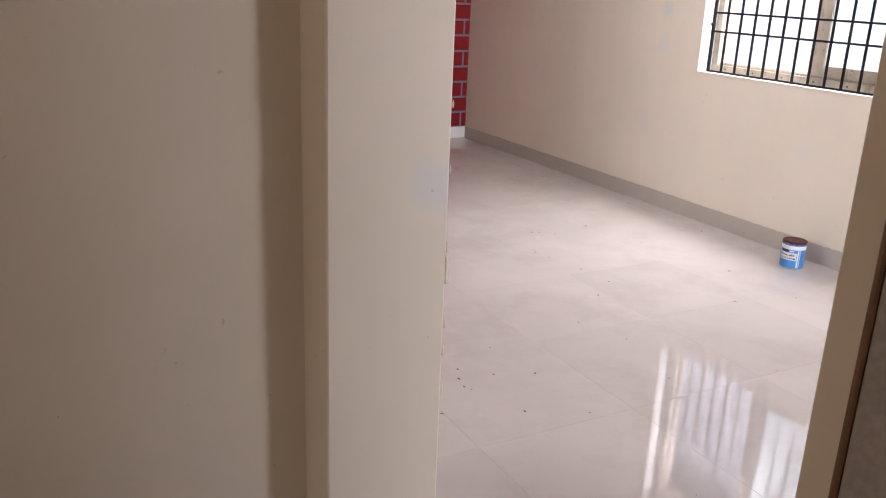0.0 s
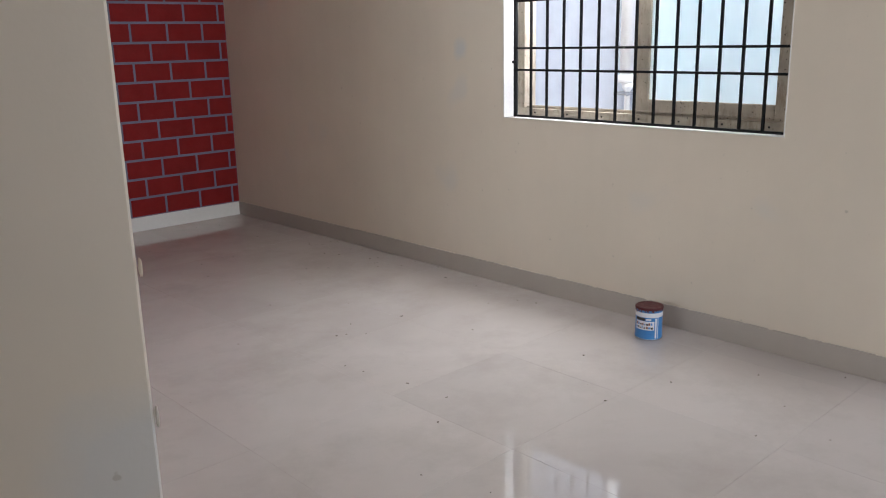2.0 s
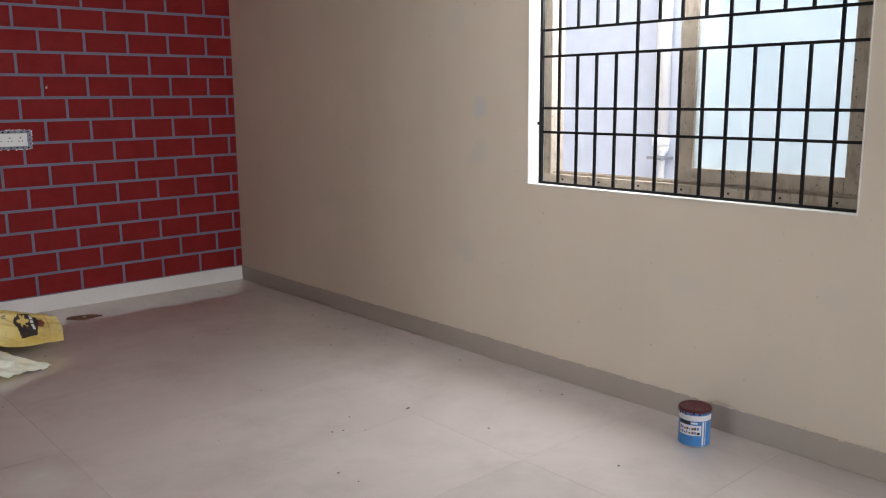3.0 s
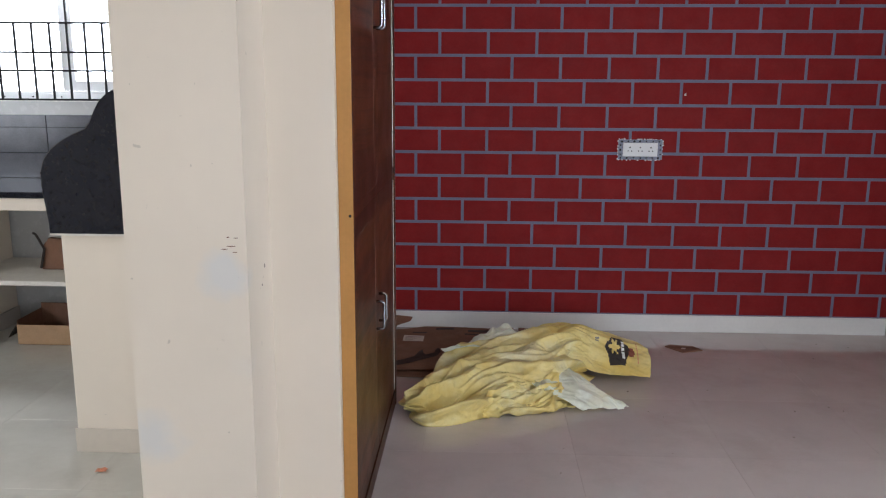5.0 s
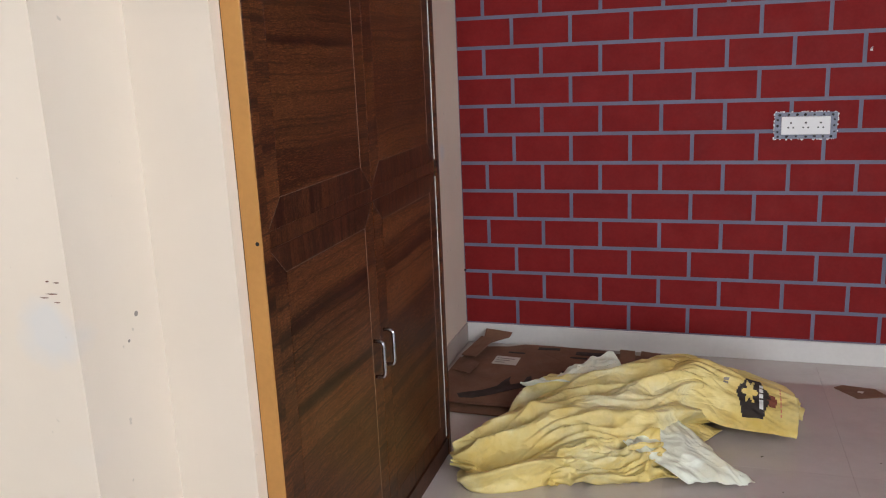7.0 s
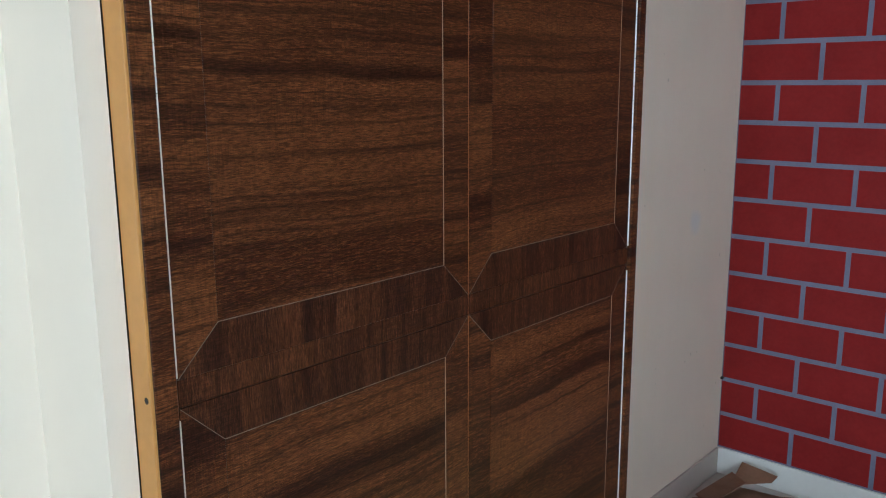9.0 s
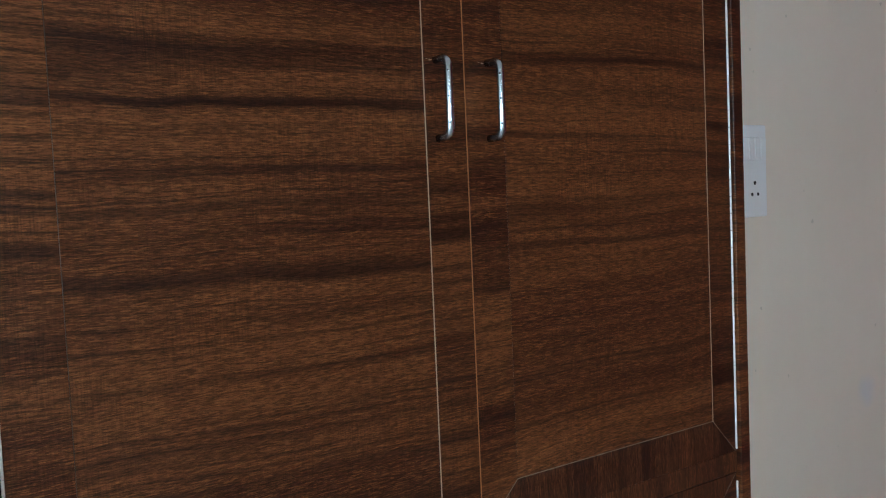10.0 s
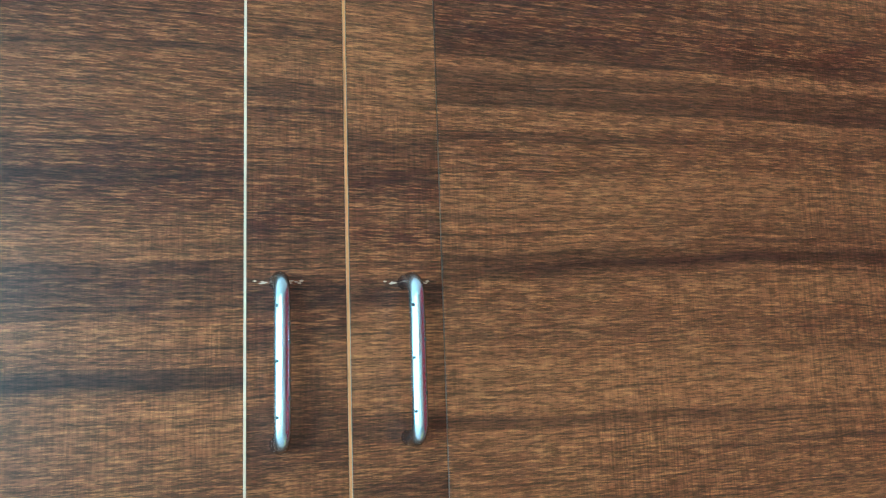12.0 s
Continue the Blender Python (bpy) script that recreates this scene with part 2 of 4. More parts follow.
MARBLE = plain("grey_marble_cladding", (0.42, 0.39, 0.38), 0.36, var=0.3, scale=8)
BROWN_WOOD = plain("brown_wood_bead", (0.19, 0.11, 0.06), 0.5, var=0.2)
DEBRIS = plain("dark_debris", (0.12, 0.095, 0.08), 0.9)
SCUFF = plain("brown_scuff", (0.17, 0.075, 0.05), 0.8)
RUST = plain("reddish_smear", (0.22, 0.06, 0.035), 0.8)
ORANGE_PAPER = plain("orange_wrapper", (0.62, 0.25, 0.15), 0.7)
SCRATCH = plain("pale_scratch", (0.26, 0.18, 0.13), 0.6)
CHALK = plain("faint_chalk", (0.16, 0.125, 0.10), 0.8, var=0.4, scale=60)


def dirty_frame(name, color):
    """Window profile with dust, brown smears and dark specks."""
    m, nt, b = node_mat(name)
    v = world_coords(nt)
    col = ramp(nt, noise_tex(nt, v, 9, 5, 0.6), [(0.3, tuple(c * 0.72 for c in color)), (0.7, color)])
    smear = ramp(nt, noise_tex(nt, world_coords(nt, (30, 30, 9)), 1.0, 5, 0.7), [(0.52, (0, 0, 0)), (0.70, (0.6,) * 3)])
    col = mix(nt, smear, col, (0.20, 0.135, 0.085))
    speck = ramp(nt, noise_tex(nt, v, 75, 2, 0.5), [(0.68, (0, 0, 0)), (0.72, (0.85,) * 3)])
    col = mix(nt, speck, col, (0.05, 0.04, 0.03))
    nt.links.new(col, b.inputs["Base Color"])
    b.inputs["Roughness"].default_value = 0.55
    bump(nt, b, noise_tex(nt, v, 60, 4), 0.1)
    return m


UPVC = dirty_frame("dirty_window_frame", (0.52, 0.45, 0.36))


def bag_mat(name, tones, dirt):
    """Woven plastic sheet: three tones, grime and sharp creases that run lengthwise."""
    m, nt, b = node_mat(name)
    v = coords(nt)
    col = ramp(nt, noise_tex(nt, v, 3.2, 5, 0.6), list(zip((0.34, 0.52, 0.66), tones)))
    grime = ramp(nt, noise_tex(nt, v, 9, 6, 0.65), [(0.52, (0, 0, 0)), (0.72, (0.45,) * 3)])
    col = mix(nt, grime, col, dirt)
    nt.links.new(col, b.inputs["Base Color"])
    b.inputs["Roughness"].default_value = 0.45
    vor = nt.nodes.new("ShaderNodeTexVoronoi")
    vor.feature = "DISTANCE_TO_EDGE"
    vor.inputs["Scale"].default_value = 11.0
    warp = nt.nodes.new("ShaderNodeMixRGB")
    warp.inputs[0].default_value = 0.12
    nz = nt.nodes.new("ShaderNodeTexNoise")
    nz.inputs["Scale"].default_value = 7.0
    nt.links.new(v, nz.inputs["Vector"])
    nt.links.new(v, warp.inputs[1])
    nt.links.new(nz.outputs["Color"], warp.inputs[2])
    lay = nt.nodes.new("ShaderNodeMapping")
    lay.inputs["Rotation"].default_value = (0, 0, radians(-27))
    lay.inputs["Scale"].default_value = (0.5, 1.5, 1.2)
    nt.links.new(warp.outputs[0], lay.inputs["Vector"])
    nt.links.new(lay.outputs["Vector"], vor.inputs["Vector"])
    fine = nt.nodes.new("ShaderNodeTexVoronoi")
    fine.inputs["Scale"].default_value = 26.0
    nt.links.new(lay.outputs["Vector"], fine.inputs["Vector"])
    bump(nt, b, mix(nt, 0.30, vor.outputs["Distance"], fine.outputs["Distance"]), 0.55, 0.04)
    return m


BAG = bag_mat("yellow_woven_sack", ((0.70, 0.51, 0.13), (0.78, 0.65, 0.27), (0.80, 0.76, 0.50)), (0.34, 0.26, 0.11))
BAG_INNER = bag_mat("pale_green_sack_lining", ((0.74, 0.76, 0.60), (0.80, 0.84, 0.73), (0.82, 0.79, 0.58)), (0.50, 0.47, 0.35))


def glass_mat():
    m, nt, b = node_mat("clear_glass")
    b.inputs["Transmission Weight"].default_value = 1.0
    b.inputs["Roughness"].default_value = 0.0
    b.inputs["IOR"].default_value = 1.45
    v = world_coords(nt)
    nt.links.new(ramp(nt, noise_tex(nt, v, 12, 4), [(0.4, (0.92, 0.95, 0.96)), (0.75, (0.84, 0.88, 0.9))]), b.inputs["Base Color"])
    return m


def frosted_mat():
    m, nt, b = node_mat("frosted_glass")
    v = world_coords(nt)
    b.inputs["Transmission Weight"].default_value = 0.85
    b.inputs["Roughness"].default_value = 0.55
    nt.links.new(ramp(nt, noise_tex(nt, v, 5, 4), [(0.3, (0.80, 0.92, 0.93)), (0.7, (0.88, 0.97, 0.97))]), b.inputs["Base Color"])
    return m


GLASS = glass_mat()
FROSTED = frosted_mat()


def glow_mat(name, color, strength):
    m, nt, b = node_mat(name)
    v = world_coords(nt)
    nt.links.new(ramp(nt, noise_tex(nt, v, 0.8, 3), [(0.3, tuple(c * 0.92 for c in color)), (0.7, color)]), b.inputs["Emission Color"])
    b.inputs["Emission Strength"].default_value = strength
    b.inputs["Base Color"].default_value = (*color, 1)
    return m


SKY_CARD = glow_mat("bright_sky_backdrop", (0.93, 0.97, 1.0), 5.0)

# ---- mesh helpers ----


def box_bm(x0, x1, y0, y1, z0, z1, bevel=0.0, segs=1):
    bm = bmesh.new()
    bmesh.ops.create_cube(bm, size=1.0)
    for v in bm.verts:
        v.co = Vector(((x0 + x1) / 2 + v.co.x * (x1 - x0), (y0 + y1) / 2 + v.co.y * (y1 - y0), (z0 + z1) / 2 + v.co.z * (z1 - z0)))
    if bevel:
        bmesh.ops.bevel(bm, geom=list(bm.edges), offset=bevel, segments=segs, affect="EDGES", profile=0.5)
    return bm


def boxes_bm(items, bevel=0.0):
    out = bmesh.new()
    for it in items:
        b = box_bm(*it, bevel)
        me = bpy.data.meshes.new("tmp")
        b.to_mesh(me)
        out.from_mesh(me)
        b.free()
        bpy.data.meshes.remove(me)
    return out


def mesh_of(name, bm, material, smooth=False):
    me = bpy.data.meshes.new(name)
    bmesh.ops.recalc_face_normals(bm, faces=bm.faces)
    bm.to_mesh(me)
    bm.free()
    me.materials.append(material)
    if smooth:
        for p in me.polygons:
            p.use_smooth = True
    return me


def part(name, bm, material, parent, label="", smooth=False):
    ob = new(name, mesh_of(name, bm, material, smooth))
    ob.parent = parent
    if label:
        tagged(ob, label)
    return ob


def thing(name, label, category, group="", kind="", at=(0, 0, 0)):
    ob = new(name)
    ob.location = at
    ob.empty_display_size = 0.1
    return tagged(ob, label, category, group, kind)


def solid(name, bm, material, label, category, kind="structure", smooth=False):
    return tagged(new(name, mesh_of(name, bm, material, smooth)), label, category, "", kind)


def tube_bm(points, radius, sides=10):
    """A round bar swept along a bent line of points."""
    bm = bmesh.new()
    rings = []
    n = len(points)
    pts = [Vector(p) for p in points]
    up = Vector((0.0, 0.0, 1.0))
    side = None
    for i, p in enumerate(pts):
        d = (pts[min(i + 1, n - 1)] - pts[max(i - 1, 0)]).normalized()
        if side is None:
            ref = up if abs(d.dot(up)) < 0.9 else Vector((0, 1, 0))
            side = d.cross(ref).normalized()
        side = (side - d * side.dot(d)).normalized()
        other = d.cross(side)
        rings.append([bm.verts.new(p + (side * math.cos(a) + other * math.sin(a)) * radius) for a in (2 * math.pi * k / sides for k in range(sides))])
    for r0, r1 in zip(rings, rings[1:]):
        for k in range(sides):
            bm.faces.new((r0[k], r0[(k + 1) % sides], r1[(k + 1) % sides], r1[k]))
    bm.faces.new(rings[0])
    bm.faces.new(list(reversed(rings[-1])))
    return bm


def lathe_bm(profile, sides=32, closed=True):
    """Turn (radius, z) pairs round the z axis."""
    bm = bmesh.new()
    rings = [[bm.verts.new((r * math.cos(2 * math.pi * k / sides), r * math.sin(2 * math.pi * k / sides), z)) for k in range(sides)] for r, z in profile]
    for r0, r1 in zip(rings, rings[1:]):
        for k in range(sides):
            bm.faces.new((r0[k], r0[(k + 1) % sides], r1[(k + 1) % sides], r1[k]))
    if closed:
        bm.faces.new(list(reversed(rings[0])))
        bm.faces.new(rings[-1])
    return bm


def prism_bm(outline, axis, a, b, bevel=0.0):
    """An outline of (u, v) pairs drawn out along an axis from a to b."""
    bm = bmesh.new()

    def co(u, v, w):
        return {"x": (w, u, v), "y": (u, w, v), "z": (u, v, w)}[axis]
    lo = [bm.verts.new(co(u, v, a)) for u, v in outline]
    hi = [bm.verts.new(co(u, v, b)) for u, v in outline]
    n = len(outline)
    bm.faces.new(lo)
    bm.faces.new(list(reversed(hi)))
    for i in range(n):
        bm.faces.new((lo[i], hi[i], hi[(i + 1) % n], lo[(i + 1) % n]))
    bmesh.ops.recalc_face_normals(bm, faces=bm.faces)
    if bevel:
        bmesh.ops.bevel(bm, geom=list(bm.edges), offset=bevel, segments=1, affect="EDGES")
    return bm


# ---- the large structure ----
EAST, HIGH = 3.015, 2.95
W_Y0, W_Y1, W_Z0, W_Z1 = -4.318, -2.815, 0.90, 2.10       # east window
K_X0, K_X1, K_Z0, K_Z1 = -2.32, -1.05, 1.32, 2.10         # kitchen window
SOUTH = -7.0
D_Y0, D_Y1 = -6.20, -4.95                                # unseen opening added in the east wall for a fill lamp
FRONT = 0.242                                             # wardrobe doors
WARD_S, WARD_N = -2.413, -1.186

solid("ground", box_bm(-30, 30, -30, 30, -0.30, -0.16), GROUT, "bare grey ground outside the house", "ground")
slab = solid("floor", box_bm(-4.0, EAST + 0.23, SOUTH - 0.2, 0.23, -0.15, -0.0018), GROUT, "polished pale beige tile floor with fine joints", "floor")
solid("ceiling", box_bm(-4.0, EAST + 0.23, SOUTH - 0.2, 0.23, HIGH, HIGH + 0.12), CEIL, "plain white painted ceiling", "ceiling")

# north wall: painted brick part in the room, plain part in the kitchen with a window opening
wall_north = solid("wall_north", box_bm(-0.2, EAST + 0.23, 0.0, 0.23, -0.006, HIGH), GREY_LINE, "feature wall painted as red bricks with blue-grey joints", "wall")
solid("wall_kitchen", boxes_bm([(-4.0, K_X0, 0.0, 0.23, -0.006, HIGH), (K_X1, -0.2, 0.0, 0.23, -0.006, HIGH), (K_X0, K_X1, 0.0, 0.23, -0.006, K_Z0), (K_X0, K_X1, 0.0, 0.23, K_Z1, HIGH)]), PALE_TILE, "pale kitchen wall with a window opening", "wall")
wall_east = solid("wall_east", boxes_bm([(EAST, EAST + 0.23, W_Y1, 0.0, -0.006, HIGH), (EAST, EAST + 0.23, D_Y1, W_Y0, -0.006, HIGH), (EAST, EAST + 0.23, SOUTH, D_Y0, -0.006, HIGH), (EAST, EAST + 0.23, D_Y0, D_Y1, 2.15, HIGH), (EAST, EAST + 0.23, W_Y0, W_Y1, -0.006, W_Z0), (EAST, EAST + 0.23, W_Y0, W_Y1, W_Z1, HIGH)]), CREAM, "cream painted wall with a grilled window opening", "wall")
solid("wall_west", boxes_bm([(-0.2, -0.015, -2.452, 0.0, -0.006, HIGH), (-0.31, 0.012, -2.70, -2.452, -0.006, HIGH)]), CREAM, "cream painted wall ending in a square pier", "wall")
solid("wall_nib", box_bm(-0.0145, 0.207, -2.452, WARD_S - 0.002, -0.006, HIGH), CREAM, "cream plastered nib beside the wardrobe", "wall")
solid("wall_niche_top", box_bm(-0.0145, 0.22, WARD_S, WARD_N, 2.42, HIGH), CREAM, "cream wall above the wardrobe", "wall")

# entrance wall between hall and room, with its stepped pier
wall_hall = solid("wall_hall", boxes_bm([(-0.230, 0.052, -5.114, -4.70, -0.006, HIGH), (-4.0, -0.15, -4.965, -4.705, -0.006, HIGH)], 0.004), CREAM, "cream painted wall with a stepped doorway pier", "wall")
solid("wall_entrance", box_bm(-0.195, 0.041, SOUTH, -6.240, -0.006, HIGH, 0.003), CREAM, "cream painted wall beside the entrance opening", "wall")
# never in view; its gap is made only to pass and trim the south fill
solid("wall_south", boxes_bm([(-4.0, 0.85, SOUTH - 0.2, SOUTH, -0.006, HIGH), (2.9, EAST + 0.23, SOUTH - 0.2, SOUTH, -0.006, HIGH), (0.85, 2.9, SOUTH - 0.2, SOUTH, 2.20, HIGH)]), CREAM, "plain cream wall with a wide opening added for fill light", "wall")
# out of view; both openings are invented to let the west fill lamps in
solid("wall_far_west", boxes_bm([(-4.2, -4.0, SOUTH - 0.2, -6.45, -0.006, HIGH), (-4.2, -4.0, -5.35, -4.3, -0.006, HIGH), (-4.2, -4.0, -6.45, -5.35, 2.15, HIGH), (-4.2, -4.0, -2.7, 0.23, -0.006, HIGH), (-4.2, -4.0, -4.3, -2.7, -0.006, 0.85), (-4.2, -4.0, -4.3, -2.7, 2.15, HIGH)]), CREAM, "plain cream wall with two openings added for fill light", "wall")

# flaking plaster along the pier's edge
rng = random.Random(31)
for zc, s in ((0.76, 0.016), (0.73, 0.011), (0.80, 0.008), (0.62, 0.009), (0.98, 0.007), (1.12, 0.006), (0.55, 0.008), (0.45, 0.010)):
    bm = bmesh.new()
    bmesh.ops.create_icosphere(bm, subdivisions=2, radius=1.0)
    for v in bm.verts:
        k = 1 + 0.35 * noise.noise(v.co * 2.3 + Vector((zc * 40, 0, 0)))
        v.co = Vector((0.054 + v.co.x * k * s * 0.30, -5.113 + v.co.y * k * s * 0.30, zc + v.co.z * k * s * 1.5))
    part("plaster_flake", bm, CREAM, wall_hall)

# skirtings
solid("baseboard_north", box_bm(-0.0145, EAST - 0.011, -0.012, -0.0005, 0.0, 0.102, 0.002), SKIRT_WHITE, "white glazed skirting tile under the brick wall", "baseboard")
solid("baseboard_east", box_bm(EAST - 0.010, EAST - 0.0005, D_Y1, -0.0005, 0.0, 0.102, 0.002), SKIRT_GREY, "grey-beige skirting tile along the cream wall", "baseboard")
solid("baseboard_west", box_bm(-0.0145, -0.005, WARD_N, -0.0125, 0.0, 0.102, 0.002), SKIRT_GREY, "grey skirting tile beside the wardrobe", "baseboard")

residue = bmesh.new()
rng = random.Random(17)
for k in range(90):
    y, r = rng.uniform(-4.9, -0.1), rng.uniform(0.0015, 0.005)
    b = bmesh.new()
    bmesh.ops.create_icosphere(b, subdivisions=1, radius=r)
    for v in b.verts:
        v.co = Vector((EAST - 0.007 + v.co.x, y + v.co.y * rng.uniform(1.0, 4.0), 0.1025 + v.co.z * 0.7))
    me = bpy.data.meshes.new("tmp")
    b.to_mesh(me)
    residue.from_mesh(me)
    b.free()
    bpy.data.meshes.remove(me)
tagged(part("plaster_residue", residue, CREAM, bpy.data.objects["baseboard_east"], "rough plaster crumbs along the top edge"), kind="stuff")

# ---- doors, windows ----


def window_unit(name, label, grille_label, origin, along, depth_sign, w, z0, z1, mid, frosted_half, frame_mat):
    """Sliding window in an opening. origin: the opening's start on the inner wall face; along: unit vector; depth_sign: unit vector outwards."""
    o, a, d = Vector(origin), Vector(along), Vector(depth_sign)

    def bar(s0, s1, h0, h1, d0, d1, bevel=0.002):
        bm = box_bm(0, 1, 0, 1, 0, 1)
        for v in bm.verts:
            s, q, h = v.co
            p = o + a * (s0 + (s1 - s0) * s) + d * (d0 + (d1 - d0) * q)
            v.co = (p.x, p.y, h0 + (h1 - h0) * h)
        if bevel:
            bmesh.ops.bevel(bm, geom=list(bm.edges), offset=bevel, segments=1, affect="EDGES")
        return bm
    win = thing(name, label, "window", kind="structure")
    # painted reveal
    for nm, args in (("window_sill", (0.0, w, z0, z0 + 0.004, -0.003, 0.23)), ("window_reveal", (0.0, 0.004, z0 + 0.004, z1 - 0.004, -0.003, 0.23)), ("window_reveal", (w - 0.004, w, z0 + 0.004, z1 - 0.004, -0.003, 0.23)), ("window_head", (0.0, w, z1 - 0.004, z1, -0.003, 0.23))):
        part(nm, bar(*args, 0), TRIM_WHITE, win)
    # outer frame
    for args in ((0.005, w - 0.005, z0 + 0.005, z0 + 0.045, 0.105, 0.195), (0.005, w - 0.005, z1 - 0.045, z1 - 0.005, 0.105, 0.195), (0.005, 0.05, z0 + 0.045, z1 - 0.045, 0.105, 0.195), (w - 0.05, w - 0.005, z0 + 0.045, z1 - 0.045, 0.105, 0.195)):
        part("window_frame", bar(*args), frame_mat, win)
    # raised sliding tracks
    for q in (0.125, 0.168):
        part("track", bar(0.05, w - 0.05, z0 + 0.045, z0 + 0.056, q, q + 0.006, 0), frame_mat, win)
    # fixed sash over half of the width
    s0, s1 = mid - 0.04, w - 0.05
    for k, args in enumerate(((s0, s0 + 0.075, z0 + 0.058, z1 - 0.047, 0.112, 0.142), (s1 - 0.05, s1, z0 + 0.058, z1 - 0.047, 0.112, 0.142), (s0 + 0.075, s1 - 0.05, z0 + 0.058, z0 + 0.115, 0.112, 0.142), (s0 + 0.075, s1 - 0.05, z1 - 0.10, z1 - 0.047, 0.112, 0.142))):
        part("sash", bar(*args), frame_mat, win)
    pane = part("pane", bar(s0 + 0.075, s1 - 0.05, z0 + 0.115, z1 - 0.10, 0.124, 0.128, 0), FROSTED if frosted_half else GLASS, win, "pale frosted glass pane" if frosted_half else "")
    pane.visible_shadow = False
    # drain holes and screws in the track
    for k in range(7):
        s = 0.12 + k * (w - 0.24) / 6
        part("screw", bar(s, s + 0.008, z0 + 0.02, z0 + 0.028, 0.102, 0.106, 0), DARKHOLE, win)
    return win, bar


def grille(label, bar, w, z0, z1, step, rails, skip, d0):
    g = thing("window_grille", label, "grille")
    n = int(round((w - 0.08) / step))
    s_first = 0.042
    levels = [z0 + 0.004] + rails + [z1 - 0.02]
    for h in levels:
        part("rail", bar(0.03, w - 0.012, h, h + 0.011, d0, d0 + 0.012, 0.0015), BLACK_IRON, g)
    for k in range(n + 1):
        s = s_first + k * step
        if k in (0, n):
            part("post", bar(s - 0.008, s + 0.008, z0 + 0.002, z1 - 0.004, d0 - 0.004, d0 + 0.014, 0.002), BLACK_IRON, g)
            continue
        for h0, h1 in zip(levels, levels[1:]):
            if (h0, h1) == skip and k % 4 != 1:
                continue
            part("bar", bar(s - 0.0055, s + 0.0055, h0 + 0.0112, h1 - 0.0002, d0 + 0.001, d0 + 0.011, 0), BLACK_IRON, g)
    # small latch lugs on the first post
    part("lug", bar(s_first - 0.012, s_first + 0.018, z0 + 0.275, z0 + 0.289, d0 - 0.012, d0, 0.002), BLACK_IRON, g)
    return g


win_e, bar_e = window_unit("window_1", "sliding window with dirty beige frame and frosted pane", "", (EAST, W_Y1, 0), (0, -1, 0), (1, 0, 0), W_Y1 - W_Y0, W_Z0, W_Z1, 0.76, True, UPVC)
grille("black iron window grille with square bars", bar_e, W_Y1 - W_Y0, W_Z0, W_Z1, 0.1035, [1.137, 1.245, 1.476, 1.592, 1.90], (1.476, 1.592), 0.04)
win_k, bar_k = window_unit("window_2", "kitchen window with pale frame, overexposed outside", "", (K_X0, 0, 0), (1, 0, 0), (0, 1, 0), K_X1 - K_X0, K_Z0, K_Z1, 0.52, False, PIPE)
grille("thin black kitchen window grille", bar_k, K_X1 - K_X0, K_Z0, K_Z1, 0.1035, [1.489, 1.593, 1.758], (1.758, K_Z1 - 0.02), 0.04)

# ---- outside ----
neighbour = thing("neighbour_house", "white rendered neighbouring wall close to the window", "house")
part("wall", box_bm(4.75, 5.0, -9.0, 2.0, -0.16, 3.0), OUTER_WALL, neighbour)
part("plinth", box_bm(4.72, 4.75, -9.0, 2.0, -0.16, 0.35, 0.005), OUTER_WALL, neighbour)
pipe = thing("drain_pipe", "white plastic drain pipe on the neighbouring wall", "pipe")
part("tube", lathe_bm([(0.046, 1.03), (0.046, 2.95)], 24), PIPE, pipe, smooth=True).location = (4.69, -2.413, 0)
part("coupling", lathe_bm([(0.046, 0.0), (0.055, 0.004), (0.055, 0.05), (0.046, 0.055)], 24), PIPE, pipe, smooth=True).location = (4.69, -2.413, 0.985)
part("reducer", lathe_bm([(0.020, -0.16), (0.020, 0.93), (0.034, 0.95), (0.044, 0.985)], 20), PIPE, pipe, smooth=True).location = (4.69, -2.425, 0)
part("clamp", box_bm(4.63, 4.75, -2.475, -2.35, 0.905, 0.925, 0.004), STEEL, pipe)
part("clamp_bolt", lathe_bm([(0.009, 0.0), (0.009, 0.03)], 8), STEEL, pipe).location = (4.635, -2.463, 0.90)
solid("backdrop", box_bm(-6.0, 3.0, 3.2, 3.25, -0.16, 5.0), SKY_CARD, "bright overexposed daylight beyond the kitchen window", "backdrop")

# ---- wardrobe ----
ward = thing("wardrobe", "built-in dark walnut laminate wardrobe with four closed doors", "wardrobe", at=(0, 0, 0))
part("side_panel", box_bm(0.207, 0.2495, WARD_S, WARD_S + 0.005, 0.0, 2.42, 0.0008), ORANGE, ward, "ochre painted wooden edge board")
hole = part("screw_hole", lathe_bm([(0.0045, -0.0003), (0.0045, 0.0003)], 12), DARKHOLE, ward)
hole.matrix_world = pose(0.240, WARD_S - 0.0006, 1.073, 90, 0, 0)
SEAM = -1.7855
part("carcass", box_bm(-0.014, 0.219, WARD_S + 0.006, WARD_N, 0.0, 2.418), GAP_DARK, ward)
for y0, y1 in ((WARD_S + 0.0055, -2.3755), (-1.2125, WARD_N)):
    part("stile", box_bm(0.219, 0.250, y0, y1, 0.0, 2.418, 0.0012), WOOD_H, ward)
part("bottom_rail", box_bm(0.219, 0.247, -2.3753, -1.2127, 0.0, 0.066, 0.0012), WOOD_V, ward)
part("middle_rail", box_bm(0.219, 0.2412, -2.3753, -1.2127, 1.0496, 1.0874, 0.0006), WOOD_V, ward)
part("top_rail", box_bm(0.219, 0.247, -2.3753, -1.2127, 2.362, 2.418, 0.0012), WOOD_V, ward)


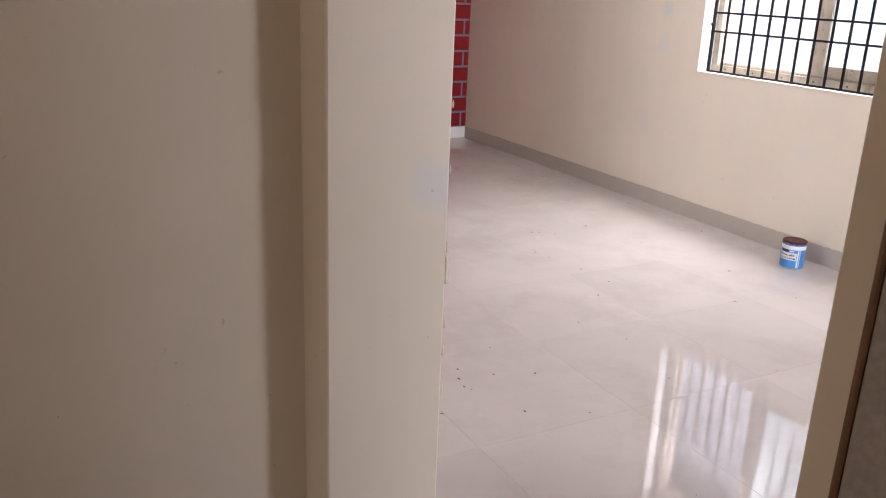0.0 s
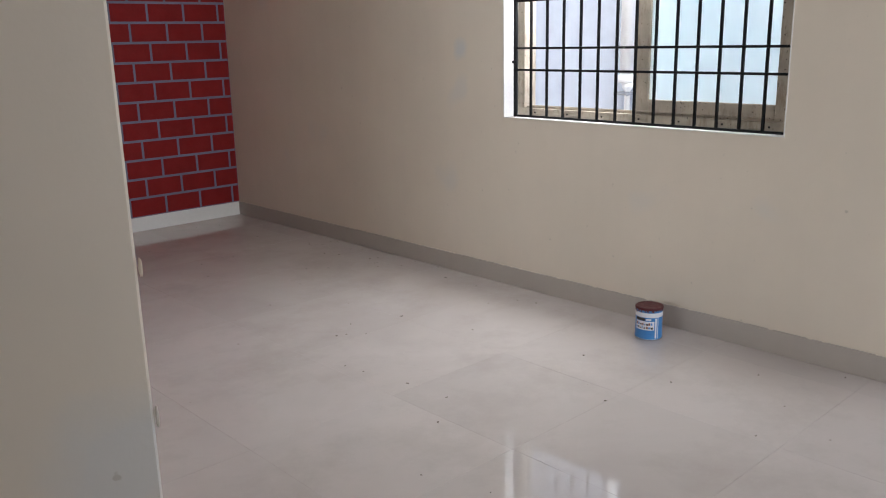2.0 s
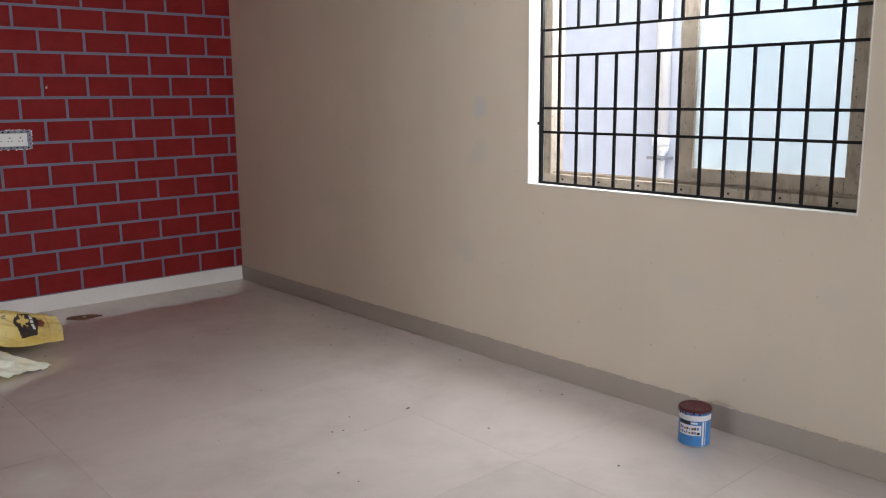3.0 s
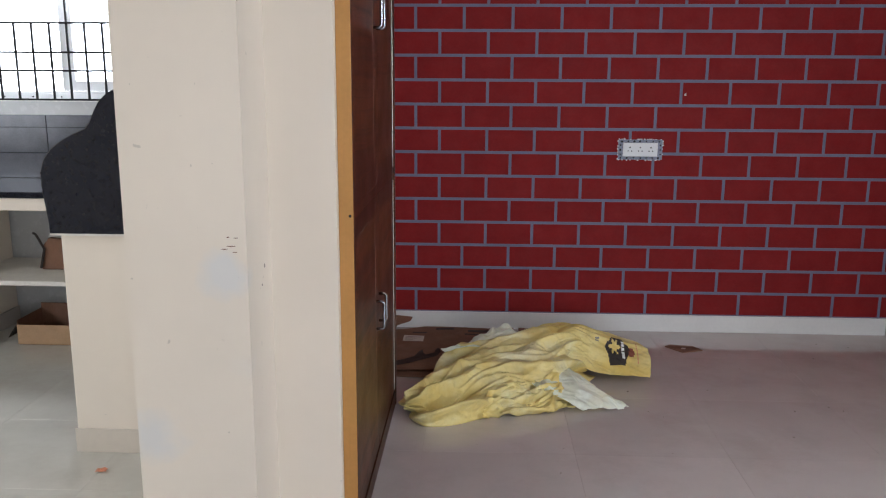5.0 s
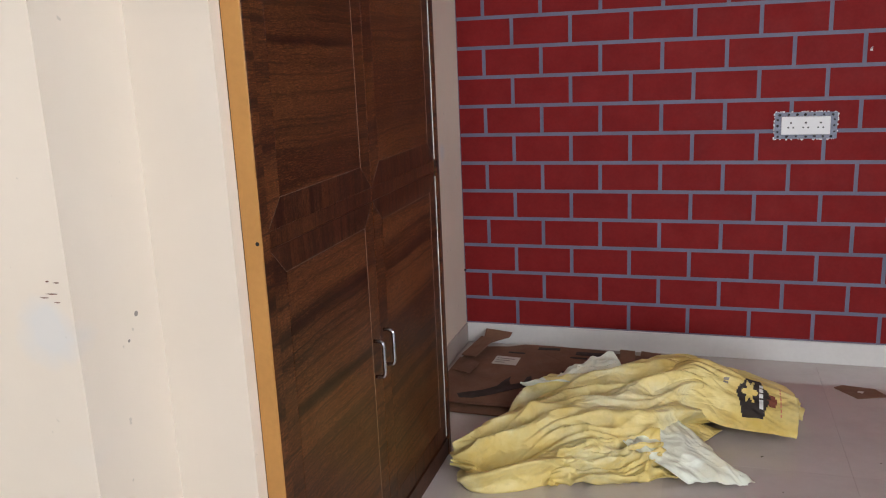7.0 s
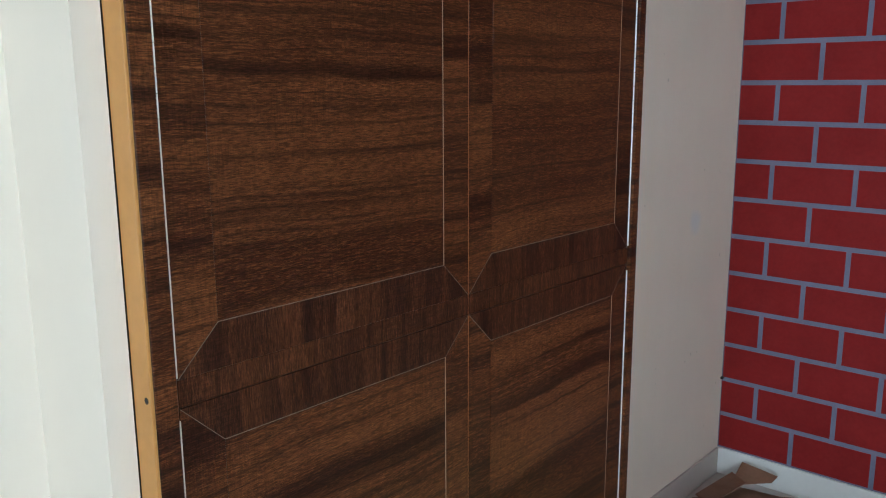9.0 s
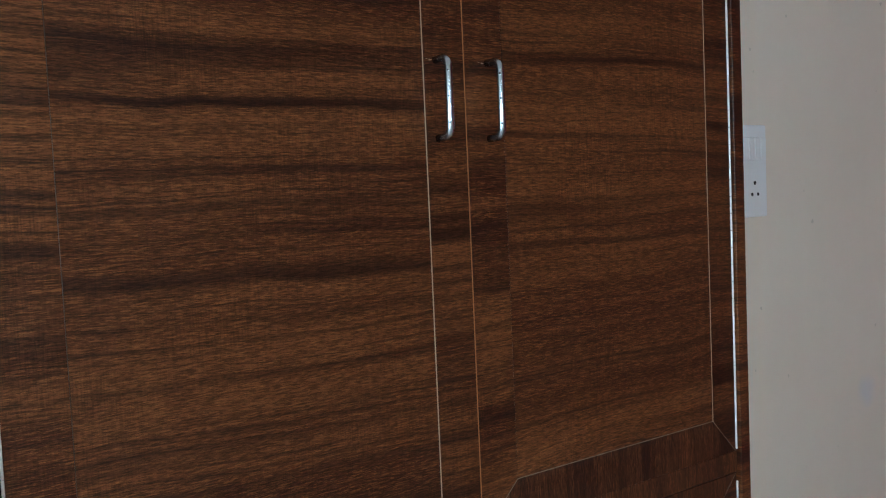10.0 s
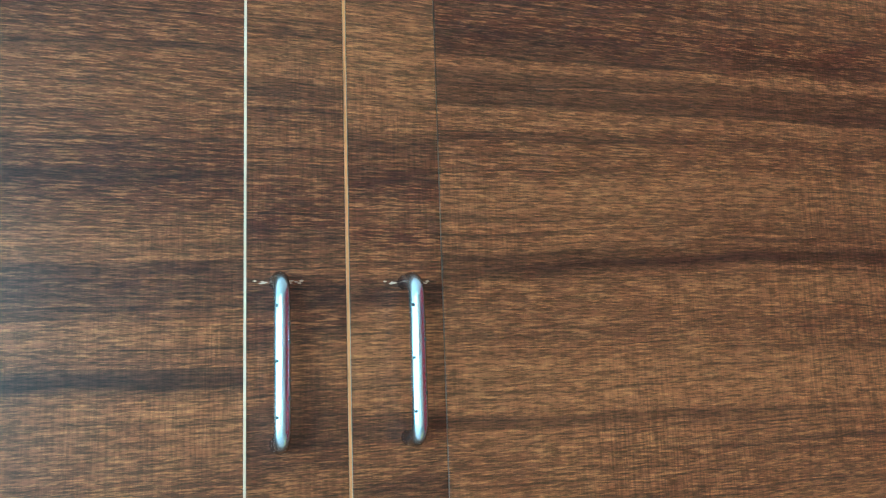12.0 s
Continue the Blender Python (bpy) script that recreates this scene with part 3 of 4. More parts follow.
def handle_bm(y, z0, z1, x, out=0.029, r=0.0052):
    pts = []
    k = 0.013
    for a in range(0, 91, 15):
        q = radians(a)
        pts.append((x + out - k + k * math.sin(q), y, z0 + k - k * math.cos(q)))
    pts = [(x - 0.001, y, z0)] + pts
    top = [(px, y, z1 + z0 - pz) for px, py, pz in reversed(pts)]
    return tube_bm(pts + top, r, 12)


def cabinet_door(y0, y1, z0, z1, gy0, gy1, gz0, gz1, hinge_side, handle, pale_left, pale_right, pale_low, pale_top):
    """A door of mitred laminate pieces with fine grooves between them."""
    x0, x1 = 0.2385, FRONT
    door = part("door", box_bm(0.2195, x0, y0, y1, z0, z1), GAP_DARK, ward)
    g = 0.0003

    def piece(nm, outline, mat):
        part(nm, prism_bm(outline, "x", x0 + 0.0002, x1, 0.0003), mat, door)
    piece("panel", [(gy0 + g, gz0 + g), (gy1 - g, gz0 + g), (gy1 - g, gz1 - g), (gy0 + g, gz1 - g)], WOOD_H)
    piece("door_stile", [(y0, z0 + g), (gy0 - g, gz0 + g), (gy0 - g, gz1 - g), (y0, z1 - g)], WOOD_H)
    piece("door_stile", [(y1, z0 + g), (y1, z1 - g), (gy1 + g, gz1 - g), (gy1 + g, gz0 + g)], WOOD_H)
    piece("door_rail", [(y0 + g, z0), (y1 - g, z0), (gy1, gz0 - g), (gy0, gz0 - g)], WOOD_V)
    piece("door_rail", [(y0 + g, z1), (gy0, gz1 + g), (gy1, gz1 + g), (y1 - g, z1)], WOOD_V)
    # pale raw strips in the grooves
    if pale_left:
        part("inlay", box_bm(x0, x1 + 0.0004, gy0 - 0.0008, gy0 + 0.0008, gz0, gz1), GAP_LIGHT, door, "thin pale groove line")
    if pale_right:
        part("inlay", box_bm(x0, x1 + 0.0004, gy1 - 0.0008, gy1 + 0.0008, gz0, gz1), GAP_LIGHT, door, "thin pale groove line")
    if pale_low:
        part("inlay", box_bm(x0, x1 + 0.0002, gy0, gy1, gz0 - 0.0007, gz0 + 0.0006), CHALK, door, "thin pale groove line")
    if pale_top:
        part("inlay", box_bm(x0, x1 + 0.0002, gy0, gy1, gz1 - 0.0006, gz1 + 0.0006), CHALK, door, "thin pale groove line")
    for edge, (ya, za), (yb, zb) in ((pale_low, (y0, z0), (gy0, gz0)), (pale_low, (y1, z0), (gy1, gz0)), (pale_top, (y0, z1), (gy0, gz1)), (pale_top, (y1, z1), (gy1, gz1))):
        if edge:
            w = 0.0006
            part("inlay", prism_bm([(ya - w, za), (ya + w, za), (yb + w, zb), (yb - w, zb)], "x", x0, x1 + 0.0002), CHALK, door, "thin pale groove line")
    # piano hinge: knuckles on a pin
    hy = y0 - 0.0018 if hinge_side < 0 else y1 + 0.0018
    knuckles = bmesh.new()
    zz = z0 + 0.004
    while zz < z1 - 0.03:
        b = tube_bm([(FRONT + 0.0006, hy, zz), (FRONT + 0.0006, hy, zz + 0.0292)], 0.0017, 8)
        me = bpy.data.meshes.new("tmp")
        b.to_mesh(me)
        knuckles.from_mesh(me)
        b.free()
        bpy.data.meshes.remove(me)
        zz += 0.03
    tagged(part("piano_hinge", knuckles, HINGE, door, "bright metal piano hinge"), kind="stuff")
    hy2, hz0, hz1 = handle
    h = part("handle", handle_bm(hy2, hz0, hz1, FRONT), CHROME, door, "bent chrome bar handle", smooth=True)
    for k in range(7):
        zz = hz0 + 0.018 + k * (hz1 - hz0 - 0.036) / 6
        bm = bmesh.new()
        bmesh.ops.create_icosphere(bm, subdivisions=1, radius=0.0016)
        sp = part("speck", bm, DARKHOLE, h)
        sp.location = (FRONT + 0.0322, hy2 + 0.0032 * (1 if k % 3 else -1), zz)
    smear = random.Random(int(hz1 * 1000))
    for k in range(14):
        yy = hy2 + smear.uniform(0.007, 0.024) * (-1 if k < 5 else 1)
        ww, zz = smear.uniform(0.0012, 0.004), hz1 + smear.uniform(-0.0012, 0.0010)
        part("paint_smear", prism_bm([(yy - ww / 2, zz), (yy, zz - 0.0005), (yy + ww / 2, zz), (yy, zz + 0.0006)], "x", FRONT + 0.0001, FRONT + 0.0005), SCRATCH, door)
    return door


doors = [
    cabinet_door(-2.370, SEAM - 0.0012, 1.088, 2.358, -2.305, -1.8525, 1.153, 2.29, -1, (-1.8325, 1.639, 1.742), False, True, True, False),
    cabinet_door(SEAM + 0.0012, -1.217, 1.088, 2.358, -1.7195, -1.2785, 1.153, 2.29, 1, (-1.7465, 1.639, 1.742), False, True, True, False),
    cabinet_door(-2.370, SEAM - 0.0012, 0.070, 1.049, -2.305, -1.850, 0.135, 0.986, -1, (-1.838, 0.554, 0.660), False, True, False, True),
    cabinet_door(SEAM + 0.0012, -1.217, 0.070, 1.049, -1.7195, -1.2785, 0.135, 0.986, 1, (-1.760, 0.563, 0.669), False, True, False, True),
]
part("seam_edge", box_bm(0.2195, FRONT - 0.0008, SEAM - 0.0009, SEAM + 0.0009, 0.070, 2.358), GAP_TAN, ward, "tan raw board edge in the seam")

# scratched number on the upper door
txt = bpy.data.curves.new("chalk_number", "FONT")
txt.body = "39"
txt.size = 0.024
txt.extrude = 0.0002
txt.offset = -0.0005
tmp = new("chalk_number_curve", txt)
tmp_me = bpy.data.meshes.new_from_object(tmp.evaluated_get(bpy.context.evaluated_depsgraph_get()))
bpy.data.objects.remove(tmp)
tmp_me.materials.append(CHALK)
mark = new("chalk_number", tmp_me)
mark.parent = doors[0]
mark.matrix_world = pose(FRONT + 0.0003, -2.045, 1.812, 90, 8, 90)
tagged(mark, "faint chalk number")

# ---- wall fittings ----
sock = thing("socket_box", "unfinished metal wall box with three white sockets", "socket")
BX0, BX1, BZ0, BZ1 = 1.404, 1.652, 1.016, 1.129
part("back_box", boxes_bm([(BX0, BX1, -0.010, -0.002, BZ0, BZ0 + 0.017), (BX0, BX1, -0.010, -0.002, BZ1 - 0.017, BZ1), (BX0, BX0 + 0.026, -0.010, -0.002, BZ0 + 0.0172, BZ1 - 0.0172), (BX1 - 0.026, BX1, -0.010, -0.002, BZ0 + 0.0172, BZ1 - 0.0172)], 0.001), RIM, sock, "galvanised box rim")
part("face_plate", box_bm(BX0 + 0.027, BX1 - 0.027, -0.013, -0.002, BZ0 + 0.018, BZ1 - 0.018, 0.002), SWITCH, sock)
for k in range(3):
    cx = BX0 + 0.065 + k * 0.059
    for dx, dz, r in ((0, 0.012, 0.0042), (-0.010, -0.008, 0.0036), (0.010, -0.008, 0.0036)):
        pin = part("pin_hole", lathe_bm([(r, -0.0004), (r, 0.0004)], 10), DARKHOLE, sock)
        pin.matrix_world = pose(cx + dx, -0.0135, (BZ0 + BZ1) / 2 + dz, 90, 0, 0)
rng = random.Random(5)


def rim_bit(nm, px, pz, s, mat, y=-0.0105):
    bm = bmesh.new()
    bmesh.ops.create_icosphere(bm, subdivisions=1, radius=s)
    for v in bm.verts:
        v.co = Vector((px + v.co.x * rng.uniform(0.7, 1.6), y + v.co.y * 0.35, pz + v.co.z * rng.uniform(0.7, 1.4)))
    part(nm, bm, mat, sock)


for k in range(7):
    for pz in (BZ1 - 0.010, BZ0 + 0.010):
        rim_bit("knockout", BX0 + 0.018 + k * 0.035 + rng.uniform(-0.004, 0.004), pz, rng.uniform(0.004, 0.006), DARKHOLE)
for k in range(3):
    for px in (BX0 + 0.012, BX1 - 0.012):
        rim_bit("knockout", px, BZ0 + 0.030 + k * 0.026, rng.uniform(0.004, 0.0065), DARKHOLE)
for k in range(70):
    along_x = k % 3 != 0
    px = rng.uniform(BX0 - 0.004, BX1 + 0.004) if along_x else rng.choice((BX0 - 0.001, BX1 + 0.001))
    pz = rng.choice((BZ0 - 0.001, BZ1 + 0.001)) if along_x else rng.uniform(BZ0, BZ1)
    rim_bit("plaster_blob", px, pz, rng.uniform(0.002, 0.0055), SWITCH if k % 4 else CARD_LABEL, -0.006)

peg = thing("wall_peg", "small dark peg in the corner of the brick wall", "peg")
part("shank", tube_bm([(-0.011, -0.002, 0.377), (-0.009, -0.016, 0.379)], 0.006, 8), DARKHOLE, peg)

sw = thing("switch_plate", "white plastic switch plate with a socket, on cream wall", "switch")
part("plate", box_bm(-0.0145, -0.006, -0.832, -0.7385, 1.487, 1.697, 0.003, 2), SWITCH, sw)
for k in range(4):
    part("rocker", box_bm(-0.0058, -0.0025, -0.828 + k * 0.0215, -0.808 + k * 0.0215, 1.618, 1.668, 0.0015), SWITCH, sw)
for dy, dz, r in ((0, 0.020, 0.0045), (-0.011, -0.006, 0.004), (0.011, -0.006, 0.004)):
    pin = part("pin_hole", lathe_bm([(r, -0.0004), (r, 0.0004)], 10), DARKHOLE, sw)
    pin.matrix_world = pose(-0.0056, -0.785 + dy, 1.545 + dz, 0, 90, 0)

nail = thing("wall_nail", "small nail and chip in the brick-painted wall", "nail")
part("shank", tube_bm([(1.762, -0.001, 1.385), (1.764, -0.02, 1.39)], 0.002, 8), STEEL, nail)
part("chip", box_bm(1.758, 1.768, -0.0055, -0.0035, 1.375, 1.383), CARD_LABEL, nail)

# ---- paint can ----
can = thing("paint_can", "blue and white paint can with maroon paint on top", "paint can", at=(2.835, -3.852, 0))


def can_shape():
    R, Hc = 0.0585, 0.145
    part("body", lathe_bm([(R - 0.004, 0.0), (R, 0.003), (R + 0.0015, 0.006), (R, 0.010), (R, Hc - 0.022), (R + 0.002, Hc - 0.019), (R, Hc - 0.015), (R, Hc - 0.004)], 40), TIN_BLUE, can, smooth=True)
    part("rim", lathe_bm([(R - 0.006, Hc - 0.010), (R + 0.0025, Hc - 0.010), (R + 0.003, Hc - 0.003), (R, Hc), (R - 0.006, Hc - 0.001)], 40), TIN_RED, can, smooth=True)
    part("lid", lathe_bm([(0.001, Hc - 0.009), (R - 0.014, Hc - 0.009), (R - 0.010, Hc - 0.004), (R - 0.0055, Hc - 0.004)], 40), TIN_RED, can, "maroon paint-covered lid", smooth=True)

    def wrap(nm, a0, a1, z0, z1, mat, off=0.0006):
        bm = bmesh.new()
        n = max(2, int((a1 - a0) / 6))
        lo, hi = [], []
        for k in range(n + 1):
            a = radians(a0 + (a1 - a0) * k / n)
            lo.append(bm.verts.new(((R + off) * math.cos(a), (R + off) * math.sin(a), z0)))
            hi.append(bm.verts.new(((R + off) * math.cos(a), (R + off) * math.sin(a), z1)))
        for k in range(n):
            bm.faces.new((lo[k], lo[k + 1], hi[k + 1], hi[k]))
        part(nm, bm, mat, can)
    wrap("label_band", 0, 360, 0.103, 0.127, TIN_WHITE)
    wrap("label_panel", 150, 236, 0.046, 0.086, TIN_WHITE)
    wrap("label_patch", 150, 196, 0.088, 0.101, CARD_DARK)
    wrap("label_patch", 199, 222, 0.091, 0.098, TIN_WHITE)
    wrap("label_stripe", 240, 247, 0.008, 0.100, TIN_WHITE)
    wrap("label_stripe", 252, 255, 0.008, 0.100, TIN_WHITE)
    wrap("label_stripe", 140, 255, 0.003, 0.008, TIN_WHITE)
    mark = random.Random(3)
    for k in range(16):
        a = 154 + (k % 8) * 9.5
        z = 0.052 + 0.016 * (k // 8)
        wrap("label_mark", a, a + mark.uniform(4, 8), z, z + mark.uniform(0.006, 0.012), (TIN_BLUE, CARD_DARK, RUST)[k % 3], 0.0010)
    wrap("label_square", 222, 231, 0.050, 0.060, DARKHOLE, 0.0014)
    for k in range(26):
        a = k * 13.8 + mark.uniform(-4, 4)
        wrap("paint_drip", a, a + mark.uniform(3, 9), Hc - 0.010 - mark.uniform(0.003, 0.013), Hc - 0.006, TIN_RED, 0.0034)


can_shape()

# ---- the sack and the flattened cartons ----


def along(keys, t):
    """A smooth line through evenly spaced points, at t from 0 to 1."""
    n = len(keys) - 1
    i = min(n - 1, max(0, int(t * n)))
    f = t * n - i
    p0, p1, p2, p3 = (np.array(keys[min(n, max(0, k))], dtype=float) for k in (i - 1, i, i + 1, i + 2))
    return 0.5 * (2 * p1 + (p2 - p0) * f + (2 * p0 - 5 * p1 + 4 * p2 - p3) * f * f + (3 * p1 - p0 - 3 * p2 + p3) * f ** 3)


def creases(s, w, seed, run, across):
    """Sharp-crested folds that run lengthwise, wander and split, with smaller ones between them."""
    q = w * across + 0.8 * noise.noise(Vector((s * 1.5, w * 1.7, seed + 3.1))) + s * 0.9
    a = 1 - 2.6 * abs(noise.noise(Vector((s * run, q, seed))))
    b = 1 - 2.6 * abs(noise.noise(Vector((s * run * 1.9 - q * 0.35, q * 2.2, seed + 9.7))))
    c = 1 - 2.6 * abs(noise.noise(Vector((s * run * 2.5 + q * 1.1, q * 3.9 - s * run, seed + 17.0))))
    gate = max(0.0, min(1.0, 0.5 + 1.6 * noise.noise(Vector((s * 2.2, w * 2.6, seed + 30.0)))))
    return 0.58 * a + (0.16 + 0.26 * gate) * b + (0.06 + 0.16 * (1 - gate)) * c


def cloth(fn, nu, nv, seed, amp, run, across, fade=0.0):
    """Grid of points of a sheet fn(s, w), pushed along its normal by folds."""
    P = np.array([[fn(i / nu, j / nv) for j in range(nv + 1)] for i in range(nu + 1)])
    N = np.cross(np.gradient(P, axis=0), np.gradient(P, axis=1))
    N /= np.maximum(np.linalg.norm(N, axis=2, keepdims=True), 1e-9)
    if N[..., 2].mean() < 0:
        N = -N
    F = np.array([[creases(i / nu, j / nv, seed, run, across) - 0.35 for j in range(nv + 1)] for i in range(nu + 1)])
    if fade:
        e = np.minimum(np.linspace(0, 1, nv + 1), np.linspace(1, 0, nv + 1)) / fade
        F = F * (0.35 + 0.65 * np.minimum(1, e))[None, :]
    X = P + N * (F * amp)[..., None]
    X[..., 2] = np.maximum(X[..., 2], 0.0015)
    return X, N


def grid_bm(X, keep=None):
    bm = bmesh.new()
    nu, nv = X.shape[0] - 1, X.shape[1] - 1
    vs = [[bm.verts.new(X[i, j]) for j in range(nv + 1)] for i in range(nu + 1)]
    for i in range(nu):
        for j in range(nv):
            if keep is None or keep((i + 0.5) / nu, (j + 0.5) / nv):
                bm.faces.new((vs[i][j], vs[i + 1][j], vs[i + 1][j + 1], vs[i][j + 1]))
    bmesh.ops.delete(bm, geom=[v for v in bm.verts if not v.link_faces], context="VERTS")
    return bm


def sack():
    bag = thing("plastic_sack", "crumpled yellow woven plastic sack lying on the floor", "sack")

    def sheet(name, X, mat, label="", keep=None, thick=0.002):
        ob = part(name, grid_bm(X, keep), mat, bag, label, True)
        if thick:
            ob.modifiers.new("thickness", "SOLIDIFY").thickness = thick
        return ob

    # broad crumpled body, from the lobe at its closed end to the gathered ridge
    near = [(0.335, -1.35), (0.41, -1.450), (0.55, -1.42), (0.72, -1.31), (0.88, -1.23), (1.00, -1.13), (1.06, -0.95), (1.10, -0.84)]
    far = [(0.325, -1.27), (0.345, -1.12), (0.38, -0.95), (0.44, -0.75), (0.62, -0.60), (0.84, -0.53), (1.06, -0.48), (1.20, -0.49)]
    high = [(0.045,), (0.095,), (0.115,), (0.125,), (0.145,), (0.175,), (0.180,), (0.100,)]

    def body(s, w):
        n, f, h = along(near, s), along(far, s), along(high, s)[0]
        xy = n * (1 - w) + f * w
        v = abs(2 * w - 1)
        return (xy[0], xy[1], h * (1 - 0.30 * w * (1 - s)) * max(0.0, 1 - v ** 2.6) ** 0.75)
    X, N = cloth(body, 220, 170, 4.0, 0.115, 2.0, 5.0, 0.06)
    sheet("sack_body", X, BAG)

    # printed mouth of the sack: stands off the floor on its far side
    low = [(0.95, -0.98, 0.10), (1.08, -0.90, 0.10), (1.21, -0.868, 0.047), (1.34, -0.88, 0.040), (1.458, -0.925, 0.050)]
    top = [(0.92, -0.80, 0.165), (1.10, -0.70, 0.238), (1.23, -0.68, 0.205), (1.345, -0.69, 0.170), (1.470, -0.755, 0.145)]
    back = [(1.00, -0.55, 0.0), (1.14, -0.49, 0.0), (1.28, -0.50, 0.0), (1.40, -0.56, 0.0), (1.50, -0.66, 0.0)]

    def mouth(s, w):
        a, b, c = along(low, s), along(top, s), along(back, s)
        m = 2 * b - (a + c) / 2
        p = a * (1 - w) ** 2 + m * 2 * w * (1 - w) + c * w * w
        return (p[0] + 0.012 * math.sin(9 * w) * s ** 4, p[1], p[2] * (1 - 0.12 * w * (1 - w)))
    M, MN = cloth(mouth, 110, 100, 21.0, 0.034, 1.2, 4.2, 0.08)
    sheet("sack_mouth", M, BAG)

    def print_on(name, shape, mat, lift, label=""):
        sheet(name, M + MN * lift, mat, label, shape, 0)

    def badge(s, w):
        a, b = (s - 0.70) / 0.105, (w - 0.235) / 0.165
        return abs(b) < 1 and abs(a) < 1.12 - 0.45 * abs(b) - (0.18 if b > 0.4 else 0)

    def burst(s, w):
        a, b = (s - 0.675) / 0.062, (w - 0.25) / 0.115
        r, q = math.hypot(a, b), math.atan2(b, a)
        return r < 0.45 + 0.5 * abs(math.cos(3.0 * q)) ** 3
    print_on("printed_badge", badge, CARD_DARK, 0.0015, "dark printed badge")
    print_on("printed_burst", burst, BAG, 0.0025)
    print_on("printed_bar", lambda s, w: abs(s - 0.757) < 0.016 and 0.12 < w < 0.345 and int(w * 120) % 5 != 0, SWITCH, 0.0025)
    print_on("printed_spot", lambda s, w: math.hypot((s - 0.825) / 0.030, (w - 0.215) / 0.050) < 1, RUST, 0.0015, "red printed spot")
    print_on("printed_line", lambda s, w: abs(s - 0.875) < 0.005 and 0.10 < w < 0.36 and int(w * 90) % 3 != 0, ORANGE_PAPER, 0.0015)
    print_on("printed_line", lambda s, w: abs(s - 0.50) < 0.018 and 0.27 < w < 0.34 and int(w * 90) % 3 != 0, CHIP_GREY, 0.0015)

    # tongue of the lower layer, pale turned-out flap, pleated hem and grey fold behind
    def quad(p00, p10, p01, p11, lift=0.0):
        c = [np.array(p) for p in (p00, p10, p01, p11)]

        def fn(s, w):
            p = (c[0] * (1 - s) + c[1] * s) * (1 - w) + (c[2] * (1 - s) + c[3] * s) * w
            return (p[0], p[1], p[2] + lift * math.sin(math.pi * s) * math.sin(math.pi * w))
        return fn
    X, N = cloth(quad((1.02, -0.98, 0.06), (1.13, -0.955, 0.004), (1.04, -0.82, 0.07), (1.21, -0.83, 0.012), 0.01), 40, 30, 33.0, 0.010, 2.0, 2.0)
    sheet("lower_tongue", X, BAG)
    X, N = cloth(quad((0.87, -1.17, 0.095), (1.10, -1.262, 0.004), (1.00, -0.945, 0.125), (1.318, -1.218, 0.006), 0.018), 80, 60, 41.0, 0.032, 1.2, 2.0)
    sheet("lining_flap", X, BAG_INNER, "pale green turned-out lining", lambda s, w: s < 0.985 - 0.03 * math.sin(w * 7) and w < 1 - 0.05 * abs(math.sin(s * 6)))
    X, N = cloth(quad((0.64, -1.372, 0.004), (1.06, -1.235, 0.003), (0.66, -1.27, 0.09), (0.98, -1.10, 0.11)), 120, 40, 57.0, 0.075, 2.6, 3.0)
    sheet("pleated_hem", X, BAG)
    X, N = cloth(quad((0.44, -0.84, 0.125), (0.88, -0.76, 0.175), (0.50, -0.70, 0.09), (0.78, -0.57, 0.200)), 70, 40, 63.0, 0.045, 2.2, 2.4)
    sheet("rear_fold", X, BAG_INNER, "pale greyish raised fold")


sack()


